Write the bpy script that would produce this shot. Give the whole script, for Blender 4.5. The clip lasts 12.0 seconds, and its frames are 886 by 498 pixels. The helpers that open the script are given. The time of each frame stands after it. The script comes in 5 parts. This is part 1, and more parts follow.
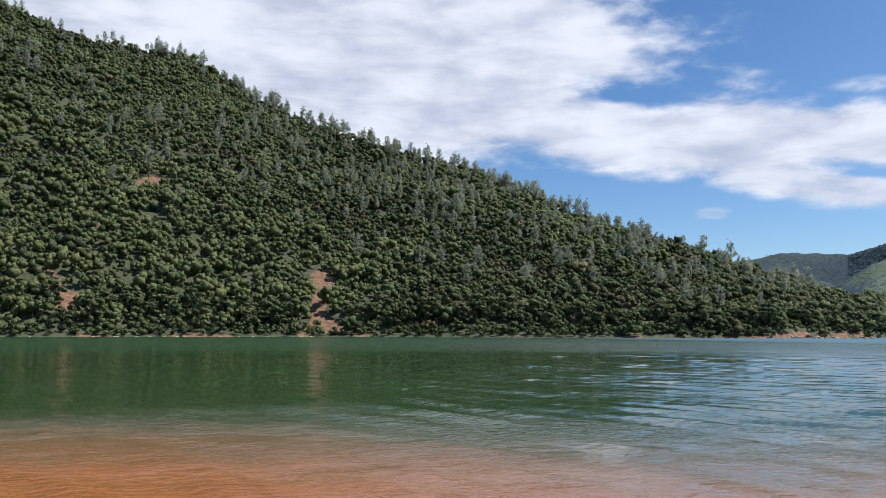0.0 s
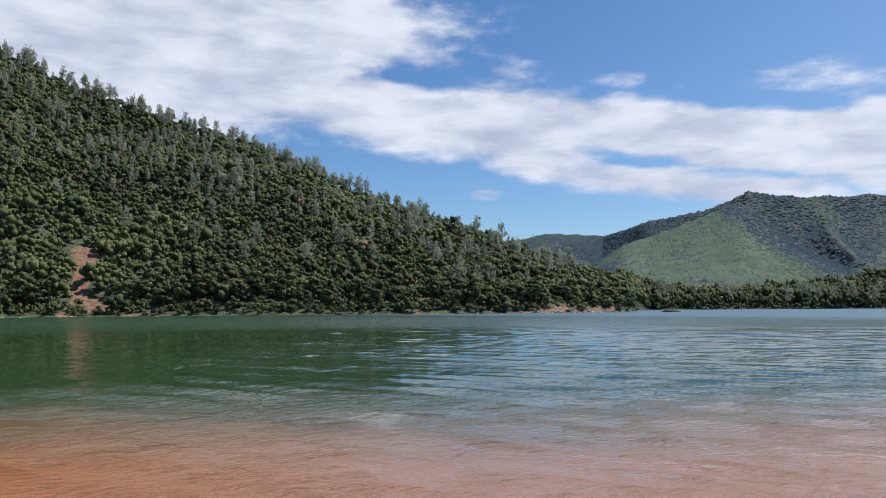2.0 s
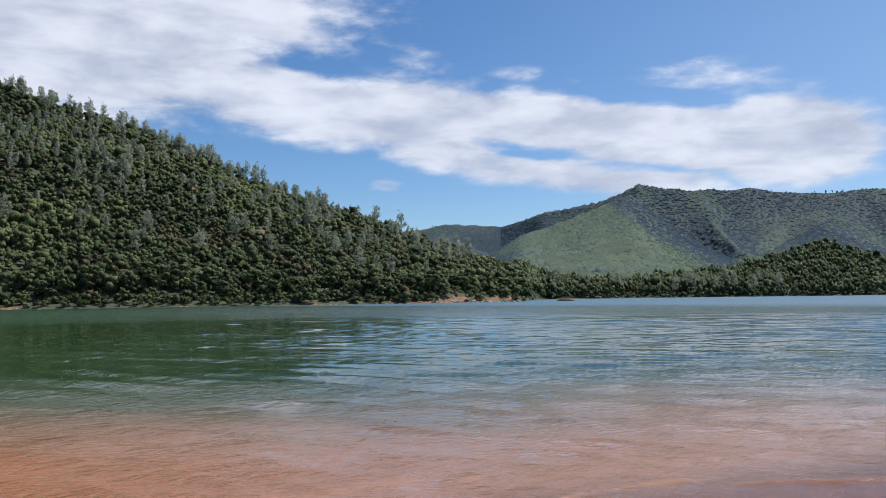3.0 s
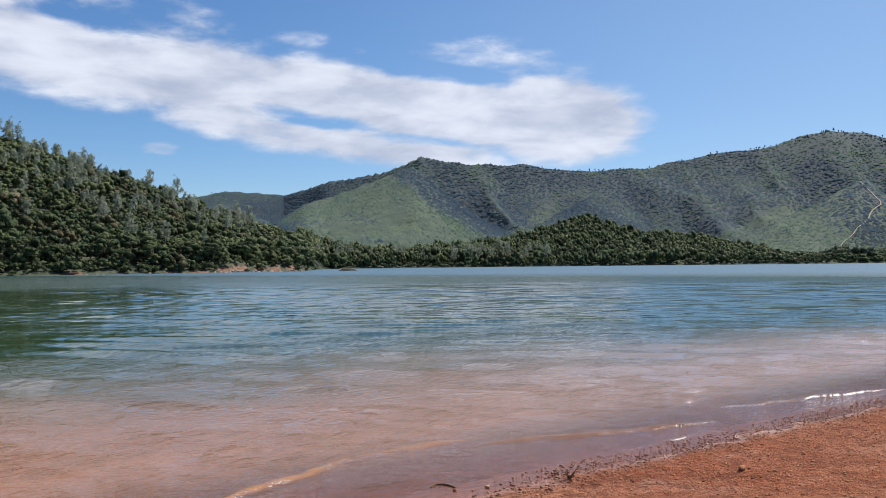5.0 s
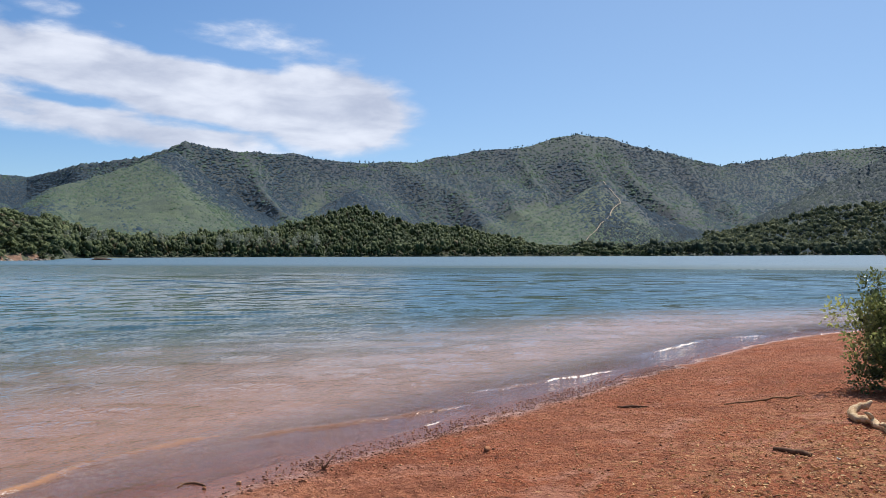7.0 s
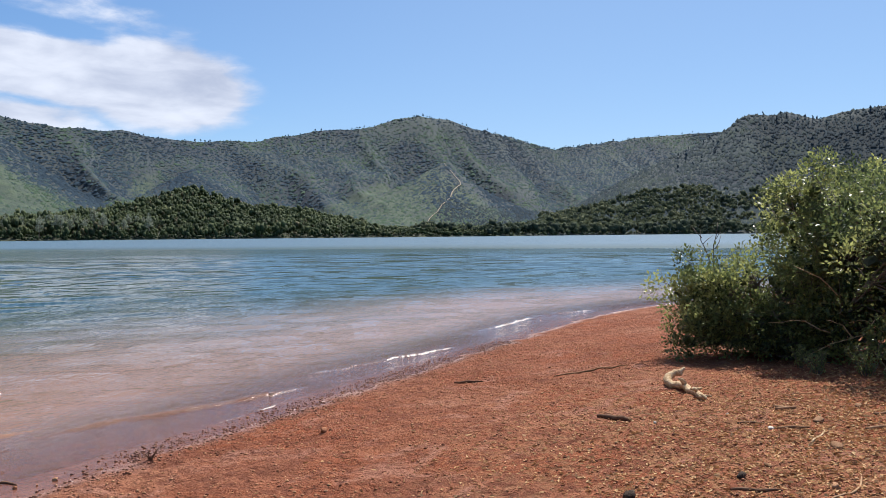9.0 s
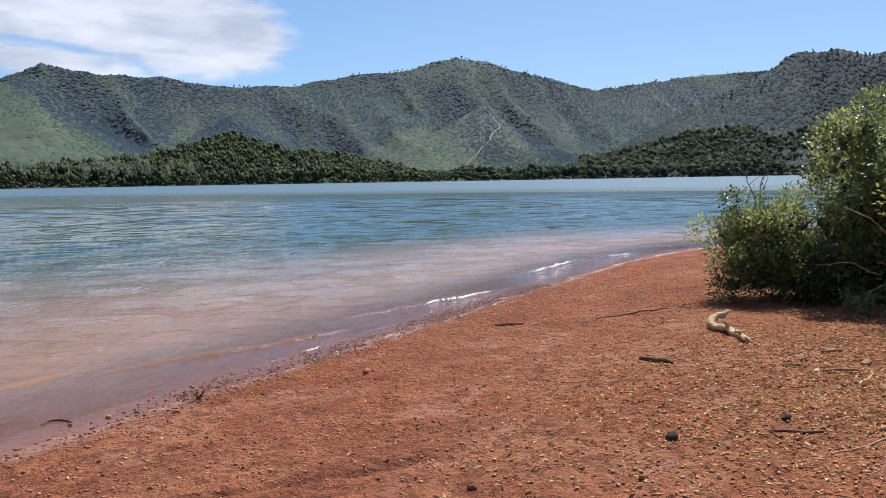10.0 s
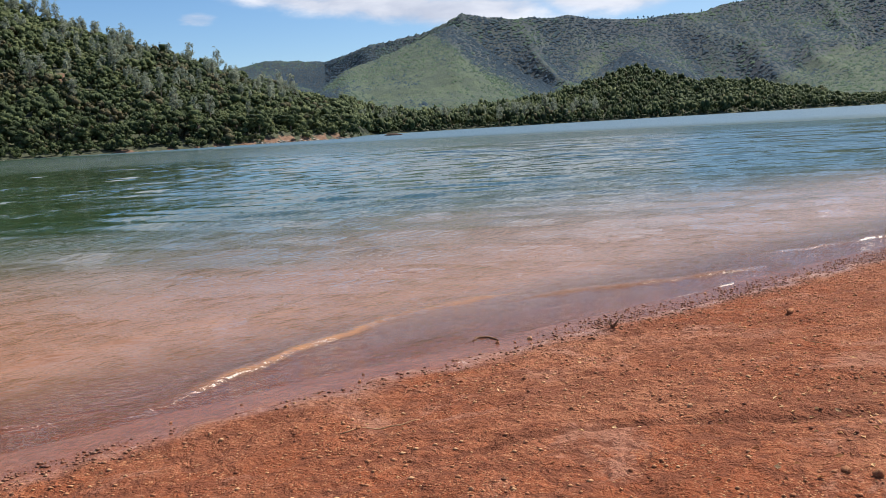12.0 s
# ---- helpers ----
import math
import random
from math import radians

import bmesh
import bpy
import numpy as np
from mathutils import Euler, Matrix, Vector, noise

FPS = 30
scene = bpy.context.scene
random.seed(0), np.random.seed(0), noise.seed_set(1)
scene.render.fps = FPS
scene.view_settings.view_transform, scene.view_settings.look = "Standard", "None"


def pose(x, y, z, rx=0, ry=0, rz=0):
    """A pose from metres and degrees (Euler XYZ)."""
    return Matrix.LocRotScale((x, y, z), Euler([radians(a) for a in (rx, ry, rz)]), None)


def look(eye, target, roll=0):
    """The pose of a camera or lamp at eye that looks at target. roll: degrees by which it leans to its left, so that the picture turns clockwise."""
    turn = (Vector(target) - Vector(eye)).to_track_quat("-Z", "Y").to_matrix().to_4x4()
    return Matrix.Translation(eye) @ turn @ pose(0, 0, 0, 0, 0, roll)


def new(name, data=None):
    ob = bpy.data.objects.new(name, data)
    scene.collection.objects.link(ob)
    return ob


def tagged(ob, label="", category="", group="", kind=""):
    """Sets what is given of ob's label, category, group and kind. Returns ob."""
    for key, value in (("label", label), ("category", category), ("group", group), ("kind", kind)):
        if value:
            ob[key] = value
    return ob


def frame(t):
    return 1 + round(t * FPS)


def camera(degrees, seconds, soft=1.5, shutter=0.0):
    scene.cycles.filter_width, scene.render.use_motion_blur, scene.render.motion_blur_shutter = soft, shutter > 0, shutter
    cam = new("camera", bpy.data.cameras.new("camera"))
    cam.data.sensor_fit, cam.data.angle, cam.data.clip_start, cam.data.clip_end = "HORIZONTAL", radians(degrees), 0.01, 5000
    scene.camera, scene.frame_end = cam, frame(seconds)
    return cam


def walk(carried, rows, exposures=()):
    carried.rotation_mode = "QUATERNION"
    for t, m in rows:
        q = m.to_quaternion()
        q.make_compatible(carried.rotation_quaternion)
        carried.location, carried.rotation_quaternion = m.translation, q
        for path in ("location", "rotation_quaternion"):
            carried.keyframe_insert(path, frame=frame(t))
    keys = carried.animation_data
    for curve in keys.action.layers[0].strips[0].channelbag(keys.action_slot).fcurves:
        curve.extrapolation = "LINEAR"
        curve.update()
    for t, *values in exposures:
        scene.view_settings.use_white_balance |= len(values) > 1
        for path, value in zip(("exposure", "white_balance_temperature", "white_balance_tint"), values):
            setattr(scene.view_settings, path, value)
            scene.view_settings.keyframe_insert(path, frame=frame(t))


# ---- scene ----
# ---------------------------------------------------------------- camera
cam = camera(56.2, 12.0, soft=0.75)


def aim(x, y, z, yaw, pitch, roll):
    """A camera at x, y, z that looks along yaw (left is positive) and pitch."""
    a, b = radians(yaw), radians(pitch)
    way = Vector((-math.sin(a) * math.cos(b), math.cos(a) * math.cos(b), math.sin(b)))
    eye = Vector((x, y, z))
    return look(eye, eye + way * 10, -roll)


PATH = [
    (0.0, 0.000, 0.000, 1.950, 20.39, 5.57, -0.19),
    (0.5, 0.022, -0.044, 1.934, 14.80, 5.52, -0.11),
    (1.0, 0.050, -0.103, 1.929, 11.18, 5.49, -0.11),
    (1.5, 0.064, -0.186, 1.916, 8.07, 5.03, 0.03),
    (2.0, 0.074, -0.270, 1.898, 5.26, 4.00, 0.35),
    (2.5, 0.047, -0.357, 1.867, 1.98, 3.61, 0.43),
    (3.0, 0.027, -0.401, 1.848, -1.70, 3.28, 0.71),
    (3.5, 0.035, -0.422, 1.831, -5.94, 3.10, 0.83),
    (3.7, 0.057, -0.421, 1.833, -7.82, 3.03, 0.91),
    (5.3, 0.231, -0.405, 1.846, -19.18, 0.58, 0.23),
    (5.5, 0.253, -0.403, 1.847, -21.27, 0.45, -0.01),
    (6.0, 0.257, -0.412, 1.856, -25.16, 0.37, -0.20),
    (6.5, 0.279, -0.420, 1.852, -28.08, 0.36, -0.21),
    (7.0, 0.292, -0.446, 1.847, -32.34, 0.29, 0.09),
    (7.5, 0.329, -0.442, 1.842, -36.22, 0.25, 0.52),
    (7.7, 0.335, -0.442, 1.840, -37.54, 0.22, 0.56),
    (9.3, 0.383, -0.447, 1.824, -43.67, -1.46, 0.50),
    (9.5, 0.389, -0.447, 1.822, -43.42, -2.17, 0.66),
    (10.0, 0.383, -0.414, 1.809, -40.41, -4.88, 0.87),
    (10.5, 0.391, -0.380, 1.798, -33.35, -6.89, 1.66),
    (11.0, 0.376, -0.334, 1.788, -26.98, -8.02, 2.14),
    (11.5, 0.357, -0.299, 1.777, -20.05, -8.32, 2.78),
    (12.0, 0.335, -0.272, 1.772, -12.89, -8.37, 3.41),
]
EXPOSURES = [(0.0, 0.44, 5950, 10), (1.0, 0.38, 5900, 10), (3.5, 0.32, 5900, 10), (7.0, 0.36, 5950, 10), (9.5, 0.42, 5850, 10), (10.5, 0.44, 5950, 10), (12.0, 0.48, 6150, 10)]
walk(cam, [(t, aim(*row)) for t, *row in PATH], EXPOSURES)

# ---------------------------------------------------------------- light
SUN_AZ, SUN_EL = 67.0, 55.0        # degrees from +y towards +x, and up


class Nodes:
    """Short hand for a node tree."""

    def __init__(self, tree):
        self.tree = tree
        tree.nodes.clear()

    def add(self, kind, props=None, **inputs):
        node = self.tree.nodes.new(kind)
        for key, value in (props or {}).items():
            setattr(node, key, value)
        for key, value in inputs.items():
            self.plug(node.inputs[key.replace("_", " ")], value)
        return node

    def plug(self, socket, value):
        if isinstance(value, bpy.types.NodeSocket):
            self.tree.links.new(value, socket)
        elif isinstance(value, bpy.types.Node):
            self.tree.links.new(value.outputs[0], socket)
        else:
            socket.default_value = value

    def math(self, op, a, b=0.0, c=0.0, clamp=False):
        node = self.tree.nodes.new("ShaderNodeMath")
        node.operation, node.use_clamp = op, clamp
        for k, v in enumerate((a, b, c)):
            self.plug(node.inputs[k], v)
        return node.outputs[0]

    def noise(self, vector, scale, detail=3.0, rough=0.55, distort=0.0):
        n = self.add("ShaderNodeTexNoise", Scale=scale, Detail=detail, Roughness=rough, Distortion=distort)
        if vector is not None:
            self.plug(n.inputs["Vector"], vector)
        return n.outputs["Fac"]

    def span(self, value, low, high, to_low=0.0, to_high=1.0, smooth=True):
        n = self.add("ShaderNodeMapRange", {"interpolation_type": "SMOOTHSTEP" if smooth else "LINEAR"})
        for key, v in (("Value", value), ("From Min", low), ("From Max", high), ("To Min", to_low), ("To Max", to_high)):
            self.plug(n.inputs[key], v)
        return n.outputs[0]

    def mix(self, fac, a, b, blend="MIX"):
        n = self.tree.nodes.new("ShaderNodeMix")
        n.data_type, n.blend_type = "RGBA", blend
        self.plug(n.inputs[0], fac)
        self.plug(n.inputs[6], a if not isinstance(a, tuple) else (*a[:3], 1))
        self.plug(n.inputs[7], b if not isinstance(b, tuple) else (*b[:3], 1))
        return n.outputs[2]

    def dot(self, vector, way):
        n = self.tree.nodes.new("ShaderNodeVectorMath")
        n.operation = "DOT_PRODUCT"
        self.plug(n.inputs[0], vector)
        n.inputs[1].default_value = way
        return n.outputs["Value"]

    def scaled(self, vector, by, turn=0.0):
        n = self.add("ShaderNodeMapping", Vector=vector)
        n.inputs["Scale"].default_value = by
        n.inputs["Rotation"].default_value = (0, 0, turn)
        return n.outputs[0]


def build_world():
    world = bpy.data.worlds.new("sky")
    scene.world = world
    world.use_nodes = True
    n = Nodes(world.node_tree)
    sky = n.add("ShaderNodeTexSky", {"sky_type": "NISHITA", "sun_disc": False, "sun_elevation": radians(SUN_EL),
                                     "sun_rotation": radians(SUN_AZ), "altitude": 1200.0, "air_density": 1.0,
                                     "dust_density": 0.7, "ozone_density": 3.0})
    deep = n.add("ShaderNodeHueSaturation", Saturation=1.14, Color=sky.outputs[0])
    way = n.add("ShaderNodeTexCoord").outputs["Generated"]
    xyz = n.add("ShaderNodeSeparateXYZ", Vector=way)
    az = n.math("MULTIPLY", n.math("ARCTAN2", xyz.outputs[0], xyz.outputs[1]), 57.2958)
    el = n.math("MULTIPLY", n.math("ARCSINE", xyz.outputs[2]), 57.2958)
    flat = n.add("ShaderNodeCombineXYZ", X=az, Y=el, Z=0.0).outputs[0]
    # the outlines are torn by noise that is drawn out along the wind
    slow = n.noise(n.scaled(flat, (0.10, 0.20, 1), 0.14), 1.0, 3, 0.5)
    puff = n.noise(n.scaled(flat, (0.20, 0.62, 1), 0.16), 1.0, 7, 0.56, 0.25)
    fine = n.noise(n.scaled(flat, (0.62, 1.35, 1), 0.2), 1.0, 7, 0.60, 0.4)
    w2 = n.noise(n.scaled(flat, (0.05, 0.12, 1), 0.12), 1.0, 4, 0.55)
    # cloud bodies: azimuth, elevation, half length, half height, lean in degrees, weight
    bodies = [(-42, 21.0, 36, 10.5, -3, 1.6), (-18, 20.0, 13, 5.6, -14, 1.35), (-24, 15.5, 14, 3.6, -6, 1.2), (-9, 13.4, 11, 2.9, -12, 1.05), (0, 12.3, 12, 2.9, -9, 1.15),
              (8, 11.7, 12, 2.4, -6, 1.2), (17, 10.4, 12, 2.7, -6, 1.35), (24.3, 9.7, 6.4, 3.1, -4, 1.5), (4, 9.3, 9, 1.5, -11, 0.95), (13, 8.1, 9, 1.5, -5, 1.05),
              (20.5, 14.2, 6.5, 1.3, -5, 0.35), (24.0, 12.9, 5.0, 1.2, -6, 0.40), (-2.3, 7.7, 1.5, 0.55, 0, 0.62), (10.9, 14.5, 0.9, 0.4, 0, 0.36), (7, 15.2, 2.6, 0.8, -4, 0.30), (-1.0, 16.6, 5.0, 1.3, -24, 0.36), (25, 37.0, 34, 13.0, -4, 2.2)]
    # clear streaks between the sheets of cloud
    holes = [(8.2, 9.75, 4.2, 0.55, -5, 0.5), (15.2, 8.5, 4.0, 0.5, -3, 0.5), (-9, 16.3, 8.0, 1.0, -16, 0.45), (16.5, 12.9, 5.0, 0.7, -8, 0.5), (5.0, 10.6, 3.0, 0.4, -6, 0.4)]

    def ellipse(a, e, lx, ly, lean, weight):
        c, s = math.cos(radians(lean)), math.sin(radians(lean))
        da, de = n.math("SUBTRACT", az, a), n.math("SUBTRACT", el, e)
        p = n.math("MULTIPLY", n.math("ADD", n.math("MULTIPLY", da, c), n.math("MULTIPLY", de, s)), 1 / lx)
        q = n.math("MULTIPLY", n.math("SUBTRACT", n.math("MULTIPLY", de, c), n.math("MULTIPLY", da, s)), 1 / ly)
        d = n.math("SQRT", n.math("ADD", n.math("MULTIPLY", p, p), n.math("MULTIPLY", q, q)))
        return n.math("MULTIPLY", n.span(d, 1.35, 0.35), weight)

    cover = None
    for row in bodies:
        cover = ellipse(*row) if cover is None else n.math("MAXIMUM", cover, ellipse(*row))
    gate = n.span(cover, 0.02, 0.3)
    for row in holes:
        cover = n.math("SUBTRACT", cover, ellipse(*row))
    torn = n.math("ADD", cover, n.math("MULTIPLY", n.math("SUBTRACT", puff, 0.5), 1.25))
    torn = n.math("ADD", torn, n.math("MULTIPLY", n.math("SUBTRACT", slow, 0.5), 0.9))
    torn = n.math("ADD", torn, n.math("MULTIPLY", n.math("SUBTRACT", fine, 0.5), 0.55))
    thick = n.math("MULTIPLY", n.span(torn, 0.14, 0.90), gate, clamp=True)
    # high thin cloud outside the view, so that the sky goes on
    away = n.math("MULTIPLY", n.span(n.math("ABSOLUTE", n.math("SUBTRACT", az, 10.0)), 75.0, 120.0), n.span(w2, 0.5, 0.75))
    thick = n.math("MAXIMUM", thick, n.math("MULTIPLY", away, 0.7))
    shade = n.span(n.math("ADD", n.math("MULTIPLY", slow, 0.8), n.math("MULTIPLY", puff, 0.7)), 0.50, 0.95)
    white = n.mix(shade, (4.7, 4.9, 5.7), (8.2, 8.1, 8.3))
    out = n.mix(n.math("MULTIPLY", thick, 0.93), deep.outputs[0], white)
    # a thin veil of haze on the sunward side
    veil = n.math("MULTIPLY", n.span(az, -8.0, 55.0, 0.0, 0.42), n.span(el, 60.0, 10.0))
    veil = n.math("MULTIPLY", veil, n.span(n.math("ABSOLUTE", n.math("SUBTRACT", az, 50.0)), 110.0, 60.0))
    out = n.mix(n.math("MULTIPLY", n.math("SUBTRACT", 1.0, thick), veil), out, (4.3, 5.5, 6.9))
    back = n.add("ShaderNodeBackground", Color=out, Strength=SKY)
    n.add("ShaderNodeOutputWorld", Surface=back)


SKY = 0.085
build_world()
sun = new("sun", bpy.data.lights.new("sun", "SUN"))
sun.data.energy, sun.data.angle, sun.data.color = 5.0, radians(0.55), (1.0, 0.90, 0.76)
SUN_WAY = Vector((math.sin(radians(SUN_AZ)) * math.cos(radians(SUN_EL)), math.cos(radians(SUN_AZ)) * math.cos(radians(SUN_EL)), math.sin(radians(SUN_EL))))
sun.matrix_world = look(SUN_WAY * 100, (0, 0, 0))

# ---------------------------------------------------------------- the plan
ALONG = Vector((0.939, 0.343, 0.0))       # level, along the shore
SHORE_AT, SLOPE = 5.07, 0.0415            # the water's edge is 5.07 m from the origin


def material(name, build):
    m = bpy.data.materials.new(name)
    m.use_nodes = True
    build(Nodes(m.node_tree))
    return m


def surface(n, colour, rough, bump=None, strength=0.3, distance=0.01, **more):
    b = n.add("ShaderNodeBsdfPrincipled", Base_Color=colour if not isinstance(colour, tuple) else (*colour[:3], 1), Roughness=rough, **more)
    if bump is not None:
        k = n.add("ShaderNodeBump", Strength=strength, Distance=distance, Height=bump)
        n.plug(b.inputs["Normal"], k.outputs[0])
    return b


def where(n):
    return n.add("ShaderNodeNewGeometry").outputs["Position"]


def inland(n):
    """Metres up the beach from the mean water's edge, kept with the mesh."""
    return n.add("ShaderNodeAttribute", {"attribute_name": "inland"}).outputs["Fac"]


def sand_nodes(n):
    p = where(n)
    broad, mid, grain = n.noise(p, 0.55, 4), n.noise(p, 4.0, 4, 0.6), n.noise(p, 55.0, 4, 0.7)
    c = n.mix(n.span(broad, 0.35, 0.68), (0.342, 0.092, 0.031), (0.442, 0.180, 0.094))
    patch = n.noise(p, 1.7, 5, 0.65, 0.8)
    c = n.mix(n.math("MULTIPLY", n.span(patch, 0.5, 0.64), 0.6), c, (0.232, 0.069, 0.025))
    c = n.mix(n.math("MULTIPLY", n.span(patch, 0.45, 0.32), 0.45), c, (0.441, 0.192, 0.092))
    c = n.mix(n.span(mid, 0.48, 0.75), c, (0.255, 0.074, 0.031))
    speck = n.noise(p, 22.0, 5, 0.75)
    c = n.mix(n.math("MULTIPLY", n.span(speck, 0.54, 0.70), 0.6), c, (0.120, 0.036, 0.016))
    c = n.mix(n.math("MULTIPLY", n.span(speck, 0.43, 0.33), 0.45), c, (0.600, 0.270, 0.120))
    c = n.mix(n.span(grain, 0.55, 0.85), c, (0.490, 0.214, 0.104))
    c = n.mix(n.span(grain, 0.42, 0.2), c, (0.190, 0.060, 0.028))
    cell = n.add("ShaderNodeTexVoronoi", {"feature": "F1"}, Vector=p, Scale=70.0)
    which = n.add("ShaderNodeSeparateColor", Color=cell.outputs["Color"])
    bit = n.math("MULTIPLY", n.span(cell.outputs["Distance"], 0.55, 0.35), n.span(n.noise(p, 3.0, 3), 0.3, 0.7, 0.3, 1.0))
    c = n.mix(n.math("MULTIPLY", bit, n.span(which.outputs[0], 0.72, 0.78)), c, (0.580, 0.300, 0.149))
    c = n.mix(n.math("MULTIPLY", bit, n.span(which.outputs[0], 0.30, 0.22)), c, (0.139, 0.047, 0.023))
    # broad stains: crusted pale ground and darker trodden ground
    stain = n.noise(n.scaled(p, (1.0, 1.6, 1.0), 0.35), 0.95, 6, 0.7, 1.2)
    c = n.mix(n.math("MULTIPLY", n.span(stain, 0.52, 0.64), 0.68), c, (0.21, 0.066, 0.028))
    c = n.mix(n.math("MULTIPLY", n.span(stain, 0.47, 0.35), 0.6), c, (0.49, 0.245, 0.165))
    # trodden hollows with their shade painted in, and drift lines that run along the shore
    hollows = n.noise(p, 7.5, 4, 0.62, 0.9)
    c = n.mix(n.math("MULTIPLY", n.span(hollows, 0.51, 0.62), 0.75), c, (0.185, 0.058, 0.027))
    drift = n.noise(n.scaled(p, (0.35, 2.6, 1.0), -0.35), 1.5, 5, 0.62, 0.5)
    c = n.mix(n.math("MULTIPLY", n.span(drift, 0.52, 0.66), 0.65), c, (0.215, 0.066, 0.030))
    # paler leaf litter higher up the beach near the bush
    near_bush = n.add("ShaderNodeVectorMath", {"operation": "DISTANCE"})
    n.plug(near_bush.inputs[0], p)
    near_bush.inputs[1].default_value = (7.9, 1.2, 0.2)
    litter = n.math("MULTIPLY", n.span(near_bush.outputs["Value"], 5.6, 2.4), n.span(n.noise(p, 9.0, 5, 0.7), 0.46, 0.62))
    c = n.mix(n.math("MULTIPLY", litter, 0.8), c, (0.441, 0.229, 0.104))
    # darker sand along the wheel rut
    rut = n.add("ShaderNodeAttribute", {"attribute_name": "rut"}).outputs["Fac"]
    c = n.mix(n.math("MULTIPLY", n.span(n.math("ADD", rut, n.math("MULTIPLY", n.math("SUBTRACT", speck, 0.5), 1.2)), 0.25, 0.7), 0.62), c, (0.130, 0.040, 0.018))
    c = n.mix(0.2, c, (0.175, 0.085, 0.066))
    u = n.math("ADD", inland(n), n.math("MULTIPLY", n.math("SUBTRACT", n.noise(p, 1.6, 3), 0.5), 0.7))
    wet = n.span(u, 0.75, 0.25)
    c = n.mix(n.math("MULTIPLY", wet, 0.62), c, (0.139, 0.052, 0.031))
    rough = n.span(wet, 0.0, 1.0, 0.92, 0.13)
    lumps = n.math("ADD", n.math("MULTIPLY", n.noise(p, 13.0, 5, 0.62, 0.3), 0.75), n.math("MULTIPLY", hollows, -0.6))
    h = n.math("ADD", n.math("MULTIPLY", lumps, 0.8), n.math("ADD", n.math("MULTIPLY", grain, 0.12), n.math("MULTIPLY", speck, 0.2)))
    h = n.math("MULTIPLY", h, n.span(wet, 0.0, 1.0, 1.0, 0.12))
    b = surface(n, c, rough, h, 1.0, 0.14)
    n.plug(b.inputs["Specular IOR Level"], n.span(wet, 0.0, 1.0, 0.12, 0.6))
    n.add("ShaderNodeOutputMaterial", Surface=b)


def hill_nodes(n):
    p = where(n)
    a, b_, f = n.noise(p, 0.012, 5), n.noise(p, 0.07, 4, 0.6), n.noise(p, 0.7, 4, 0.7)
    # the air's blue haze is mixed into these far slope colours
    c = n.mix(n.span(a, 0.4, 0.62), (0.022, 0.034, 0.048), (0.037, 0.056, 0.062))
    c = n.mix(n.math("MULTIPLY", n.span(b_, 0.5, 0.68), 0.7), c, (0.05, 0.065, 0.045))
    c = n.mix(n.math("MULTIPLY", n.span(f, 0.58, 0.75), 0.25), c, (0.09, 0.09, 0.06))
    # grass on the ribs, brush in the gullies; their contrast also paints relief shading
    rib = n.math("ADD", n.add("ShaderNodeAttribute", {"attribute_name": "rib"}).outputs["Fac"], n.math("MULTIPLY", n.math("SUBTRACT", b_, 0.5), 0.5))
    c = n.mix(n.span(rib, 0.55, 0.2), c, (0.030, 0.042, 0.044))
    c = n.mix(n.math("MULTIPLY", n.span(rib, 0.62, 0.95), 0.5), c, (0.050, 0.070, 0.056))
    # young grass and brush on the burnt spurs
    grass = n.add("ShaderNodeAttribute", {"attribute_name": "grass"}).outputs["Fac"]
    grass = n.span(n.math("ADD", grass, n.math("MULTIPLY", n.math("SUBTRACT", a, 0.5), 0.8)), 0.3, 0.8)
    c = n.mix(n.math("MULTIPLY", grass, 0.8), c, n.mix(n.span(b_, 0.38, 0.62), (0.036, 0.060, 0.033), (0.066, 0.097, 0.047)))
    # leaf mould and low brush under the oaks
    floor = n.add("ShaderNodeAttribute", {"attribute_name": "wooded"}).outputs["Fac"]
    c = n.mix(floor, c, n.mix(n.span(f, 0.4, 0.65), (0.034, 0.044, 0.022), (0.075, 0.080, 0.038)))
    # bare red earth where the slope was cut: kept as an attribute of the ground
    bare = n.add("ShaderNodeAttribute", {"attribute_name": "bare"}).outputs["Fac"]
    soil = n.mix(n.span(f, 0.35, 0.65), (0.11, 0.056, 0.032), (0.22, 0.130, 0.08))
    c = n.mix(n.span(n.math("ADD", bare, n.math("MULTIPLY", n.math("SUBTRACT", f, 0.5), 0.6)), 0.35, 0.6), c, soil)
    n.add("ShaderNodeOutputMaterial", Surface=surface(n, c, 0.95, n.math("ADD", b_, n.math("MULTIPLY", f, 0.3)), 0.6, 1.5))


